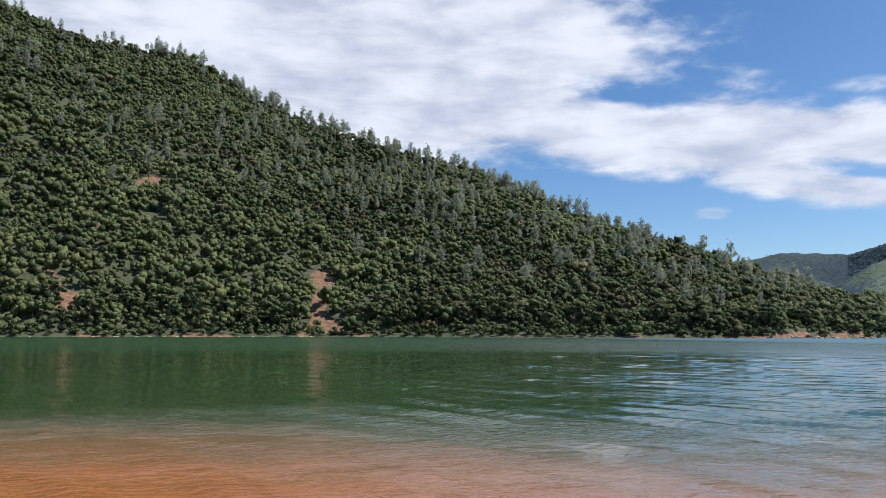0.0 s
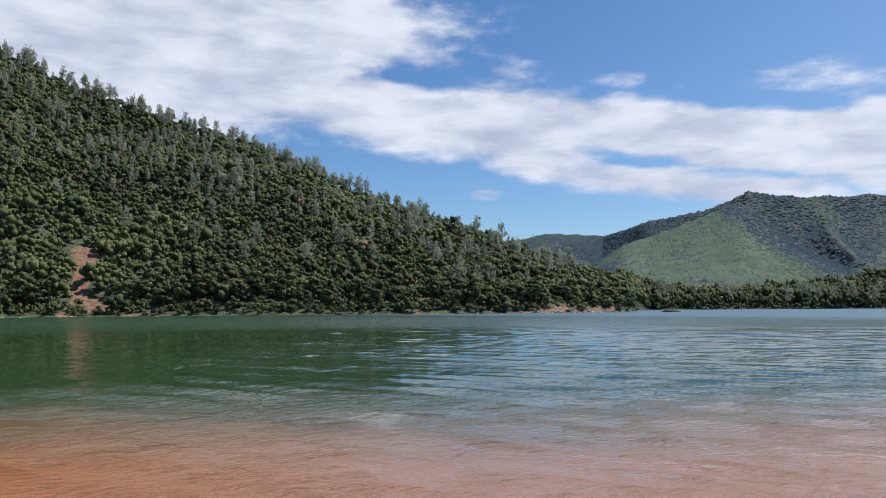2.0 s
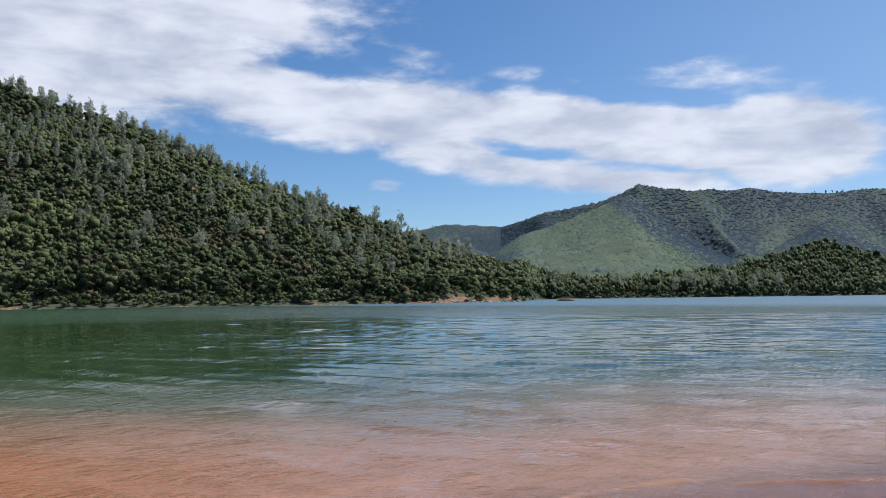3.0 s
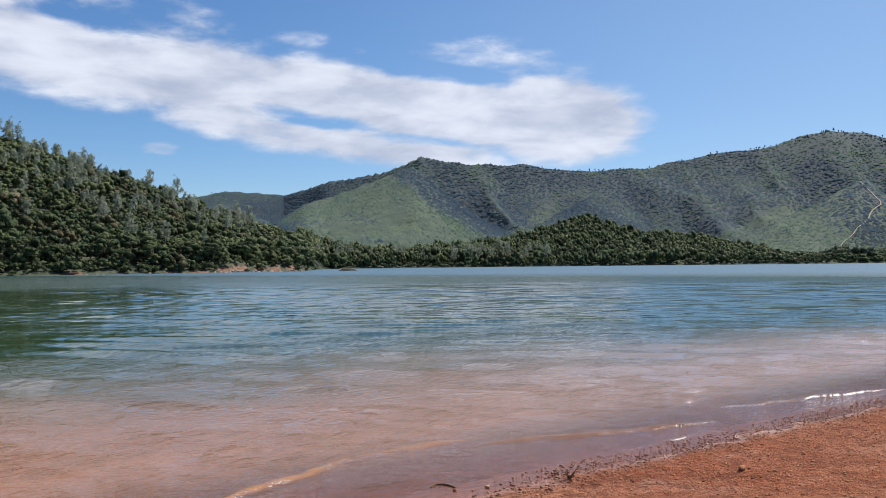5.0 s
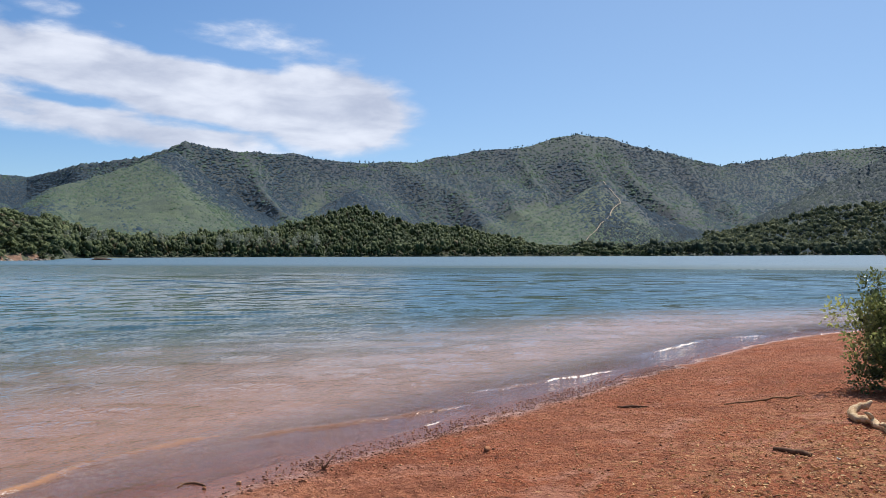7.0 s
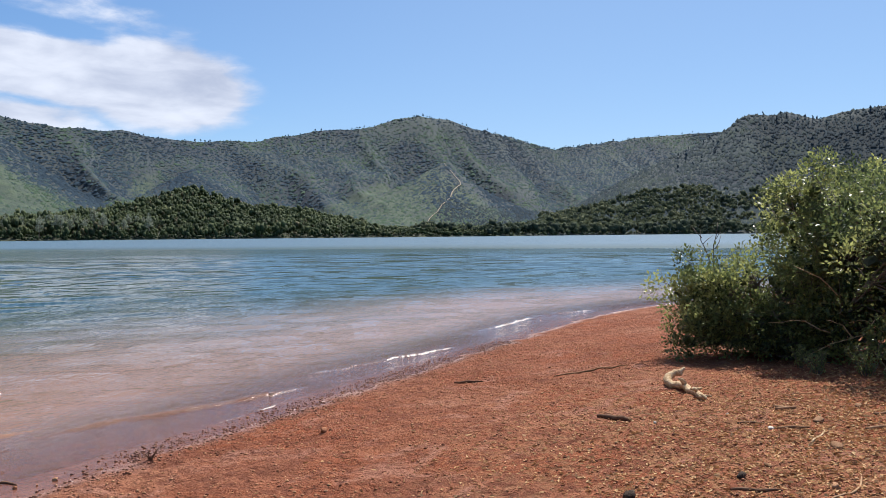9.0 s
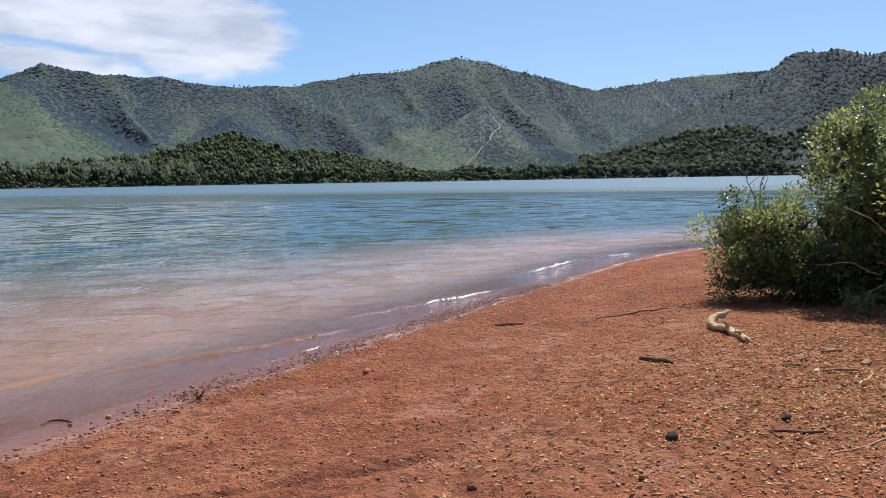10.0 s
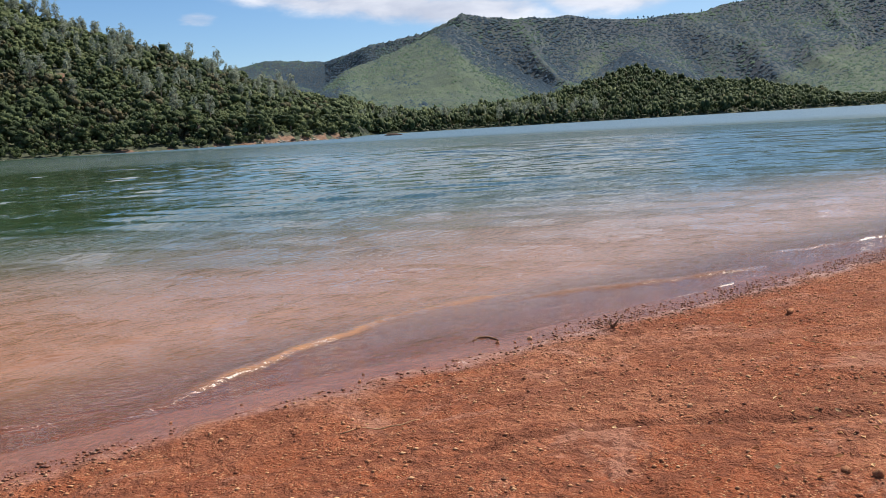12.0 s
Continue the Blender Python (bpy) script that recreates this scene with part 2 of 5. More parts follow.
def water_nodes(n):
    p = where(n)
    u = inland(n)
    away = n.math("MULTIPLY", u, -1.0)
    murk = n.noise(n.scaled(p, (0.5, 1.0, 1.0), -0.1), 0.12, 5, 0.65)
    d = n.math("ADD", away, n.math("MULTIPLY", n.math("SUBTRACT", murk, 0.5), 13.0))
    shore_way = n.dot(p, ALONG)
    d = n.math("ADD", d, n.span(shore_way, -8.0, 16.0, 0.0, 4.0))
    # suspended red silt near the beach, green water farther out
    # towards the right the silt colour is paled to carry the sky's reflection
    c = n.mix(n.span(d, 3.0, 15.0), n.mix(n.span(shore_way, 4.0, -5.0), n.mix(n.span(shore_way, 5.0, 15.0), (0.270, 0.148, 0.098), (0.340, 0.240, 0.205)), (0.270, 0.088, 0.012)), (0.135, 0.122, 0.092))
    c = n.mix(n.span(d, 6.0, 17.0), c, n.mix(n.span(shore_way, -5.0, 14.0), (0.014, 0.048, 0.016), (0.018, 0.044, 0.020)))
    # open water that the wind reaches; the lee under the near hill stays smooth
    reach = n.add("ShaderNodeVectorMath", {"operation": "LENGTH"})
    n.plug(reach.inputs[0], p)
    reach = reach.outputs["Value"]
    line = n.math("ADD", reach, n.math("MULTIPLY", n.noise(n.scaled(p, (0.3, 1, 1)), 0.05, 3), 30.0))
    line = n.math("SUBTRACT", line, n.span(shore_way, 105.0, 5.0, 0.0, 140.0))
    # blue of the reflected sky is painted into the far water's base colour
    c = n.mix(n.span(line, 95.0, 170.0), c, (0.060, 0.122, 0.170))
    ripple = n.add("ShaderNodeCombineXYZ", X=n.dot(p, (0.82, 0.57, 0.0)), Y=n.math("MULTIPLY", n.dot(p, (-0.57, 0.82, 0.0)), 2.3), Z=0.0).outputs[0]
    h1 = n.noise(ripple, 2.0, 2, 0.5, 0.6)
    h2 = n.noise(n.scaled(p, (1.0, 1.5, 1.0), -0.3), 10.0, 3, 0.6, 0.6)
    h3 = n.noise(n.scaled(p, (0.8, 1.6, 1.0), -0.2), 4.6, 2.5, 0.55, 0.5)
    calm = n.span(n.noise(ripple, 0.16, 3), 0.36, 0.62, 0.4, 1.25)
    h = n.math("ADD", n.math("MULTIPLY", h1, n.span(d, 6.0, 20.0, 0.040, 0.009)), n.math("MULTIPLY", h2, n.span(d, 6.0, 14.0, 0.026, 0.002)))
    h = n.math("ADD", h, n.math("MULTIPLY", h3, n.span(d, 8.0, 20.0, 0.040, 0.006)))
    # waves too far off for the sheet to carry
    hc = n.noise(n.scaled(p, (0.35, 1.0, 1.0), 0.0), 0.20, 1.6, 0.5, 0.7)
    h = n.math("ADD", n.math("MULTIPLY", hc, n.span(reach, 90.0, 140.0, 0.0, 0.5)), h)
    h = n.math("MULTIPLY", h, calm)
    chop = n.math("MAXIMUM", n.span(line, 92.0, 116.0, 0.025, 0.42), n.span(reach, 55.0, 88.0, 0.025, 0.2))
    foam_a = n.add("ShaderNodeAttribute", {"attribute_name": "foam"}).outputs["Fac"]
    foam = n.span(n.math("ADD", foam_a, n.math("MULTIPLY", n.math("SUBTRACT", n.noise(n.scaled(p, (1.0, 1.5, 1.0)), 46.0, 4, 0.8), 0.5), 4.5)), 0.5, 1.0)
    foam = n.math("MULTIPLY", foam, n.span(foam_a, 0.05, 0.2))
    # light through the thin silty water of a breaking wave, painted as brighter orange
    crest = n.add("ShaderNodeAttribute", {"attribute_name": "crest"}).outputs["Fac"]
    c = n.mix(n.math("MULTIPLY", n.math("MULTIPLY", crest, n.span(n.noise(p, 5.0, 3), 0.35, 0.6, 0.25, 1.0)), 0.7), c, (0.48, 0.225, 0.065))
    c = n.mix(foam, c, (0.86, 0.80, 0.69))
    b = surface(n, c, n.math("ADD", n.math("MULTIPLY", foam, 0.4), chop), h, 1.0, 1.0, IOR=1.333)
    clear = n.add("ShaderNodeBsdfTransparent", Color=(0.93, 0.84, 0.76, 1))
    gloss = n.add("ShaderNodeBsdfGlossy", Color=(1, 1, 1, 1), Roughness=0.06)
    n.plug(gloss.inputs["Normal"], b.inputs["Normal"].links[0].from_socket)
    fres = n.add("ShaderNodeFresnel", IOR=1.333)
    n.plug(fres.inputs["Normal"], b.inputs["Normal"].links[0].from_socket)
    film = n.add("ShaderNodeMixShader", Fac=fres)
    n.plug(film.inputs[1], clear.outputs[0])
    n.plug(film.inputs[2], gloss.outputs[0])
    thin = n.math("MULTIPLY", n.span(u, -2.2, -0.1), n.math("SUBTRACT", 1.0, n.math("MAXIMUM", foam, crest)), clamp=True)
    both = n.add("ShaderNodeMixShader", Fac=n.math("MULTIPLY", thin, 0.85))
    n.plug(both.inputs[1], b.outputs[0])
    n.plug(both.inputs[2], film.outputs[0])
    n.add("ShaderNodeOutputMaterial", Surface=both)


def leaf_material(name, dark, mid, light, rough=0.55, through_light=0.25, scale=0.25, gloss=0.15, texture=2.4, brown=0.0, relief=0.9):
    """Foliage; each plant has its own tint between three given colours."""
    def build(n):
        tint = n.add("ShaderNodeAttribute", {"attribute_name": "tint"}).outputs["Fac"]
        p = where(n)
        isle = n.add("ShaderNodeNewGeometry").outputs["Random Per Island"]
        t = n.math("ADD", tint, n.math("MULTIPLY", n.math("SUBTRACT", n.noise(p, scale, 3), 0.5), 0.5))
        t = n.math("ADD", t, n.math("MULTIPLY", n.math("SUBTRACT", isle, 0.5), 0.4))
        c = n.mix(n.span(t, 0.0, 0.5, smooth=False), dark, mid)
        c = n.mix(n.span(t, 0.5, 1.0, smooth=False), c, light)
        c = n.mix(n.math("MULTIPLY", n.span(t, 0.02, -0.16), brown), c, (0.17, 0.14, 0.075))
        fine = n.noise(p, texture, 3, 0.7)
        # shade in the gaps between leaves is put into the colour at bump lows
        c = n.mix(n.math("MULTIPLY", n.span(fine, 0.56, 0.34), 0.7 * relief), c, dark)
        b = surface(n, c, rough, fine, relief, 0.9 / texture)
        b.inputs["Specular IOR Level"].default_value = gloss
        tr = n.add("ShaderNodeBsdfTranslucent", Color=c)
        m = n.add("ShaderNodeMixShader", Fac=through_light)
        n.plug(m.inputs[1], b.outputs[0])
        n.plug(m.inputs[2], tr.outputs[0])
        n.add("ShaderNodeOutputMaterial", Surface=m)
    return material(name, build)


def plain_material(name, a, b, rough, scale, bump=0.004, dark=None):
    def build(n):
        p = n.add("ShaderNodeTexCoord").outputs["Object"]
        one = n.add("ShaderNodeObjectInfo").outputs["Random"]
        f, g = n.noise(p, scale, 5, 0.65), n.noise(p, scale * 6, 3, 0.6)
        c = n.mix(n.span(f, 0.35, 0.65), a, b)
        c = n.mix(n.math("MULTIPLY", one, 0.35), c, dark or a)
        c = n.mix(n.math("MULTIPLY", n.span(g, 0.55, 0.75), 0.35), c, tuple(0.6 * v for v in a))
        n.add("ShaderNodeOutputMaterial", Surface=surface(n, c, rough, n.math("ADD", f, n.math("MULTIPLY", g, 0.3)), 0.6, bump, Specular_IOR_Level=0.2))
    return material(name, build)


SAND = material("red_sand", sand_nodes)
HILLSIDE = material("hillside_earth", hill_nodes)
WATER = material("lake_water", water_nodes)
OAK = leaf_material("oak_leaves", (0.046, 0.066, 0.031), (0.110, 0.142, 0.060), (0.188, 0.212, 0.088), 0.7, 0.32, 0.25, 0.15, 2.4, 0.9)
# blue haze of distance is painted into this scrub's leaf colours
HAZY_HILL_SCRUB = leaf_material("hazy_hill_scrub_leaves", (0.045, 0.067, 0.086), (0.069, 0.099, 0.118), (0.110, 0.144, 0.124), 0.85, 0.5, 0.03, 0.1, 0.9, 0.0, 0.2)
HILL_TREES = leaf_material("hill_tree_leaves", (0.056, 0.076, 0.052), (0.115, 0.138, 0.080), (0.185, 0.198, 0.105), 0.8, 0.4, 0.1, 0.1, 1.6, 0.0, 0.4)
# the mountain scrub and ridge pines hold more of that haze blue
HAZY_SCRUB = leaf_material("hazy_chaparral_leaves", (0.047, 0.075, 0.106), (0.071, 0.109, 0.146), (0.122, 0.182, 0.118), 0.85, 0.45, 0.03, 0.05, 0.9, 0.0, 0.1)
NEEDLES = leaf_material("pine_needles", (0.215, 0.250, 0.190), (0.300, 0.335, 0.255), (0.380, 0.405, 0.310), 0.7, 0.55, 0.25, 0.1, 2.4, 0.0, 0.1)
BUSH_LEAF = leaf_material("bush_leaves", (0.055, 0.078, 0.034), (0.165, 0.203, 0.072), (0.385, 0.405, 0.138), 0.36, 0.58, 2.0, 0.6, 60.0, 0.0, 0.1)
DRY_LEAF = leaf_material("dry_leaves", (0.30, 0.14, 0.06), (0.54, 0.30, 0.135), (0.72, 0.49, 0.25), 0.8, 0.2, 3.0, 0.1, 80.0, 0.0, 0.2)
BARK = plain_material("grey_bark", (0.13, 0.105, 0.085), (0.24, 0.20, 0.16), 0.9, 3.0, 0.02)
PALE_WOOD = plain_material("bleached_wood", (0.44, 0.28, 0.14), (0.76, 0.60, 0.38), 0.8, 16.0, 0.025, (0.36, 0.22, 0.11))
TAN_WOOD = plain_material("tan_twig", (0.36, 0.21, 0.11), (0.54, 0.35, 0.19), 0.85, 20.0, 0.004)
DARK_WOOD = plain_material("dark_stick", (0.11, 0.055, 0.030), (0.22, 0.125, 0.072), 0.85, 20.0, 0.004)
STICK_WOOD = plain_material("weathered_stick", (0.22, 0.11, 0.05), (0.38, 0.22, 0.12), 0.85, 20.0, 0.004)
STONE = plain_material("beach_stone", (0.30, 0.12, 0.055), (0.45, 0.21, 0.10), 0.85, 12.0, 0.004, (0.20, 0.08, 0.04))
ROUGH_STONE = plain_material("black_stone", (0.030, 0.022, 0.018), (0.10, 0.065, 0.045), 0.9, 5.0, 0.02)
DARK_STONE = plain_material("dark_stone", (0.13, 0.055, 0.030), (0.23, 0.112, 0.066), 0.9, 12.0, 0.004)
WHITE_STONE = plain_material("white_stone", (0.62, 0.52, 0.42), (0.78, 0.70, 0.60), 0.8, 12.0, 0.004)
BEACH_PALE = plain_material("pale_stone", (0.42, 0.21, 0.105), (0.56, 0.33, 0.18), 0.85, 12.0, 0.004)
PALE_ROCK = plain_material("shore_rock", (0.26, 0.20, 0.16), (0.50, 0.44, 0.37), 0.9, 0.6, 0.1)

# ---------------------------------------------------------------- numbers shared by ground and plants
rng = np.random.default_rng(7)


def hash2(ix, iy, seed):
    h = np.sin(ix * 127.1 + iy * 311.7 + seed * 74.7) * 43758.5453
    return h - np.floor(h)


def field(x, y, size, seed, octaves=4, gain=0.5):
    """Smooth fractal values, about -1 to 1, with features of that size in metres."""
    out, amp, norm = 0.0, 1.0, 0.0
    for k in range(octaves):
        px, py = x / size * 2 ** k, y / size * 2 ** k
        ix, iy = np.floor(px), np.floor(py)
        fx, fy = px - ix, py - iy
        fx, fy = fx * fx * (3 - 2 * fx), fy * fy * (3 - 2 * fy)
        a, b = hash2(ix, iy, seed + k), hash2(ix + 1, iy, seed + k)
        c, d = hash2(ix, iy + 1, seed + k), hash2(ix + 1, iy + 1, seed + k)
        out = out + amp * ((a + (b - a) * fx) * (1 - fy) + (c + (d - c) * fx) * fy - 0.5) * 2
        norm += amp
        amp *= gain
    return out / norm


def table(rows):
    return tuple(np.array(v, float) for v in zip(*rows))


# far shore: bearing from the origin in degrees, distance
SHORE = table([(-110, 260), (-60, 215), (-48, 215), (-30, 224), (-20, 222), (-5, 224), (2, 240), (6.8, 258), (7.4, 300), (8.5, 380), (14, 410), (24, 430), (40, 455), (50, 520), (60, 640), (68, 700), (76, 720), (90, 800)])
# hills: start of the slope, then rows of bearing, skyline elevation in degrees, distance of the ridge
HILLS = {
    "near": [(-110, 9, 540), (-80, 15.0, 560), (-60, 19.4, 560), (-49.3, 19.3, 540), (-44.4, 17.9, 520), (-38, 17.6, 500), (-33.9, 15.4, 470), (-29.3, 13.7, 450), (-24.5, 12.3, 430),
             (-17, 10.2, 410), (-12, 7.8, 400), (-8.2, 6.4, 390), (-4.5, 5.2, 380), (0.1, 3.7, 380), (2.7, 2.8, 390), (6.4, 1.6, 410), (10, 0.75, 470), (14, 0.35, 500), (18, 0.0, 500)],
    "knoll": [(8, 0.2, 480), (13.4, 0.35, 520), (20.9, 1.2, 540), (24, 2.1, 560), (26.4, 2.75, 570), (28.7, 2.0, 565), (30.7, 1.6, 560), (34.1, 1.4, 560), (36.4, 0.7, 560), (40, 0.1, 560), (44, -0.1, 560)],
    "green_spur": [(3, 1.5, 1000), (7, 4.0, 1050), (9.8, 5.0, 1100), (12.3, 5.9, 1130), (14.5, 6.7, 1150), (16.2, 5.2, 1080), (18, 3.8, 1030), (20, 2.4, 980), (23, 0.8, 900)],
    "trail_spur": [(34, 0.3, 850), (36.4, 1.4, 900), (40.2, 3.2, 980), (43.2, 4.85, 1050), (46, 2.95, 980), (48.5, 1.7, 900), (51, 0.4, 850)],
    "mid_spur": [(21, 1.0, 900), (24, 3.0, 980), (26.5, 4.3, 1050), (29, 3.0, 980), (31.5, 1.2, 900)],
    "back": [(-30, 3, 1900), (0, 4.6, 1900), (1.8, 5.0, 1900), (5.7, 4.75, 1800), (8.4, 5.6, 1500), (12.3, 6.25, 1350), (15.1, 7.35, 1250), (17.1, 6.95, 1250), (22.5, 6.75, 1300), (25.6, 6.2, 1320),
             (30.6, 6.35, 1350), (33.7, 6.9, 1380), (38.3, 7.4, 1400), (41.7, 8.25, 1420), (46, 7.1, 1450), (50.8, 5.75, 1600), (56.2, 6.3, 1700), (62.8, 6.55, 1700), (75, 6.0, 1700), (110, 4, 1700)],
    "right": [(44, -0.1, 800), (48, 0.6, 850), (51.8, 1.5, 880), (55.6, 3.6, 900), (59.3, 5.3, 930), (61.7, 6.5, 950), (63.5, 7.6, 960), (65.8, 7.65, 970), (67.5, 7.1, 970), (71.5, 7.8, 980), (80, 8, 1000), (110, 7, 1000)],
    "right_low": [(40.2, -0.2, 640), (45.6, 0.1, 660), (49.9, 0.95, 700), (53.7, 1.65, 740), (57.4, 2.5, 780), (60.3, 2.75, 800), (63.8, 2.4, 800), (70, 2.2, 820), (110, 2, 820)],
}
HILL_START = {"near": 3, "knoll": 6, "green_spur": 190, "trail_spur": 210, "mid_spur": 200, "back": 160, "right": 90, "right_low": 6}
HILL_TABLES = {k: table(v) for k, v in HILLS.items()}
EYE = 1.95
# a shallow wheel rut in the sand
RUT = table([(1.3, 3.76), (1.48, 3.80), (1.85, 3.84), (2.36, 3.77), (2.80, 3.63), (3.20, 3.48), (3.54, 3.37), (3.80, 3.28)])
FAR = ("mid_spur", "back", "right")


def bare_patches(az, r):
    """Bare red earth: slips on the near hill and the trail on the far spur."""
    out = np.zeros_like(az)
    for a, r0, wa, wr in ((-28.6, 255, 1.15, 9), (-28.9, 240, 0.7, 12), (-28.2, 231, 2.2, 5), (-39.6, 306, 1.6, 9), (-40.4, 299, 0.7, 4), (-44.6, 232, 1.2, 7), (-45.8, 241, 1.0, 4), (-14.7, 346, 1.1, 8), (-42.8, 268, 0.7, 4), (-24.6, 352, 0.5, 6), (-10.5, 300, 0.7, 6)):
        out = np.maximum(out, 1.2 - np.hypot((az - a) / wa, (r - r0) / wr))
    shore = np.interp(az, *SHORE)
    patchy = 0.4 + 2.6 * field(az * 20, az * 0, 26, 88, 3)
    bank = np.where(az < 7.6, 1.0 - (r - shore) / np.where((az > -0.5) & (az < 7.4), 4.8 + 3.0 * field(az * 20, az * 0, 12, 89, 3), 2.2 * np.clip(patchy, 0.1, 3)), 0.0)
    return np.clip(np.maximum(out, np.where(r > shore - 1, bank, 0)), 0, 1)


def beach_bend(v):
    bend = np.clip(v - 16.5, 0, 60)
    return 0.045 * bend ** 2 / (1 + 0.03 * bend)


def up_beach(x, y):
    """Metres from the water's edge up the beach, which ends in a point behind the bush."""
    u, v = 0.343 * x - 0.939 * y + SHORE_AT, 0.939 * x + 0.343 * y
    return u - beach_bend(v)


def grassy(az, r, z):
    """Where grass and low green brush cover the far spurs."""
    el = np.degrees(np.arctan2(z - EYE, r))
    a = np.clip((13.8 + 1.55 * (6.4 - el) - az) / 2.5, 0, 1) * np.clip((az - 4.0) / 3.5, 0, 1) * (r < 1260)
    b = 0.72 * np.clip(0.9 * (5.3 - el) + 0.6 - 0.55 * np.abs(az - 41.2 - 0.35 * (el - 2.5)), 0, 1) * (r < 1060)
    c = 0.55 * np.clip(1.15 - np.hypot((az - 31.0) / 4.5, (el - 2.6) / 1.7), 0, 1) * np.clip(0.4 + 1.6 * field(az, r / 400, 1.3, 93, 2), 0, 1)
    d = np.clip(1.1 - np.hypot((az - 66) / 5.0, (r - 900) / 60), 0, 1) * 0.7
    e = 0.8 * np.clip(1.15 - np.hypot((az - 23.3 - 0.6 * (el - 3)) / 1.5, (el - 3.2) / 1.8), 0, 1)
    return np.maximum(np.maximum(np.maximum(a, b), np.maximum(c, d)), e)


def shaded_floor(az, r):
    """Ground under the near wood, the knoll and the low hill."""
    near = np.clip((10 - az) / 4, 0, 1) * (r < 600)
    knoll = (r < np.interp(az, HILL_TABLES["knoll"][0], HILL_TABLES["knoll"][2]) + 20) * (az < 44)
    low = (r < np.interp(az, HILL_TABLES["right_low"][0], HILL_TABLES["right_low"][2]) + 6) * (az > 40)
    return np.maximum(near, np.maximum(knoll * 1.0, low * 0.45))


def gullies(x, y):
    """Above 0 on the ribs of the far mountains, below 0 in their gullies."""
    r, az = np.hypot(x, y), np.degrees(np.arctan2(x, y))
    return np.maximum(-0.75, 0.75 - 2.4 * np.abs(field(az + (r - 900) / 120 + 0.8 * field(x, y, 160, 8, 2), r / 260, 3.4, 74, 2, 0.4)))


def rut_depth(x, y):
    off = np.abs(y - np.interp(x, RUT[0], RUT[1]))
    return np.exp(-(off / 0.065) ** 2) * np.clip((x - 0.9) * 2, 0, 1) * np.clip((4.0 - x) * 2, 0, 1) * (np.hypot(x, y) < 9)


def ground_height(x, y):
    r, az = np.hypot(x, y), np.degrees(np.arctan2(x, y))
    u = up_beach(x, y)
    beach = SLOPE * u + 0.0010 * np.clip(u - 9, 0, 60) ** 2
    beach = np.minimum(beach, 14 + 3 * field(x, y, 90, 50)) + 0.022 * field(x, y, 1.3, 3) * np.clip(u + 0.1, 0, 1) * (r < 120) + 0.030 * field(x, y, 0.32, 9, 4, 0.6) * np.clip(u * 2 - 0.3, 0.1, 1) * (r < 40)
    beach = beach - 0.034 * rut_depth(x, y)
    beach = beach + 0.020 * field(x, y, 0.12, 19, 3, 0.6) * np.clip(u * 2 - 0.4, 0, 1) * (r < 14)
    beach = np.where(u > 30, beach + 2.5 * field(x, y, 60, 77) * np.clip((u - 30) / 40, 0, 1), beach)
    bed = np.maximum(np.where(u < -8, SLOPE * -8 + 0.09 * (u + 8), beach), -7)
    z = np.where(u < -8, bed, beach)
    shore = np.interp(az, *SHORE)
    land = np.clip((r - shore) / 6, -1, 1) * 1.6 + np.clip((r - shore) / 120, 0, 1) * 2
    spit = np.clip((az - 0.2) * 1.2, 0, 1) * np.clip((7.3 - az) * 1.5, 0, 1)
    land = land + spit * (1.5 + 0.9 * field(x, y, 9, 26, 3)) * np.exp(-((r - shore - 7) / 4.5) ** 2)
    ribs, fine_ribs = gullies(x, y), 0.8 - 2.6 * np.abs(field(x, y, 90, 75, 4, 0.42))
    for name, (ha, he, hr) in HILL_TABLES.items():
        el = np.interp(az, ha, he, left=-2, right=-2)
        ridge = np.interp(az, ha, hr)
        top = EYE + np.tan(np.radians(el)) * ridge
        start = shore + HILL_START[name]
        s = (r - start) / np.maximum(ridge - start, 30)
        gully = ribs if name in FAR else fine_ribs
        bend = np.clip(s, 0, 1) * (1 - np.clip(s, 0, 1)) * 4
        s2 = s + (0.10 if name == "right" else (0.17 + 0.05 * np.clip((az - 24) / 5, 0, 1)) if name in FAR else 0.08 if name == "near" else 0.03) * gully * bend * np.clip(1.15 - s, 0, 1)
        power = 2.4 if name == "back" else 1.0
        rise = np.where(s2 < 1, np.clip(s2, 0, 1) ** power, 1 - (s2 - 1) * 0.9)
        body = top * np.clip(rise, 0, 1)
        soft = 12.0 * np.clip((r - 650) / 200, 0, 1) * np.clip(np.minimum(land, body) / 20, 0, 1)
        both = 0.5 * (land + body + np.sqrt((land - body) ** 2 + soft ** 2))
        land = np.where((s > 0) & (top > 0), both, land)
    wood = r > 150
    land = land + np.where(wood & (r > shore + 8), field(x, y, 45, 21) * np.clip((r - shore) / 80, 0, 1) * 2.0, 0)
    hill = (az > -115) & (az < 95) & (r > shore - 7)
    return np.where(hill, np.maximum(land, z * (u > 0) + (u <= 0) * -7), z)


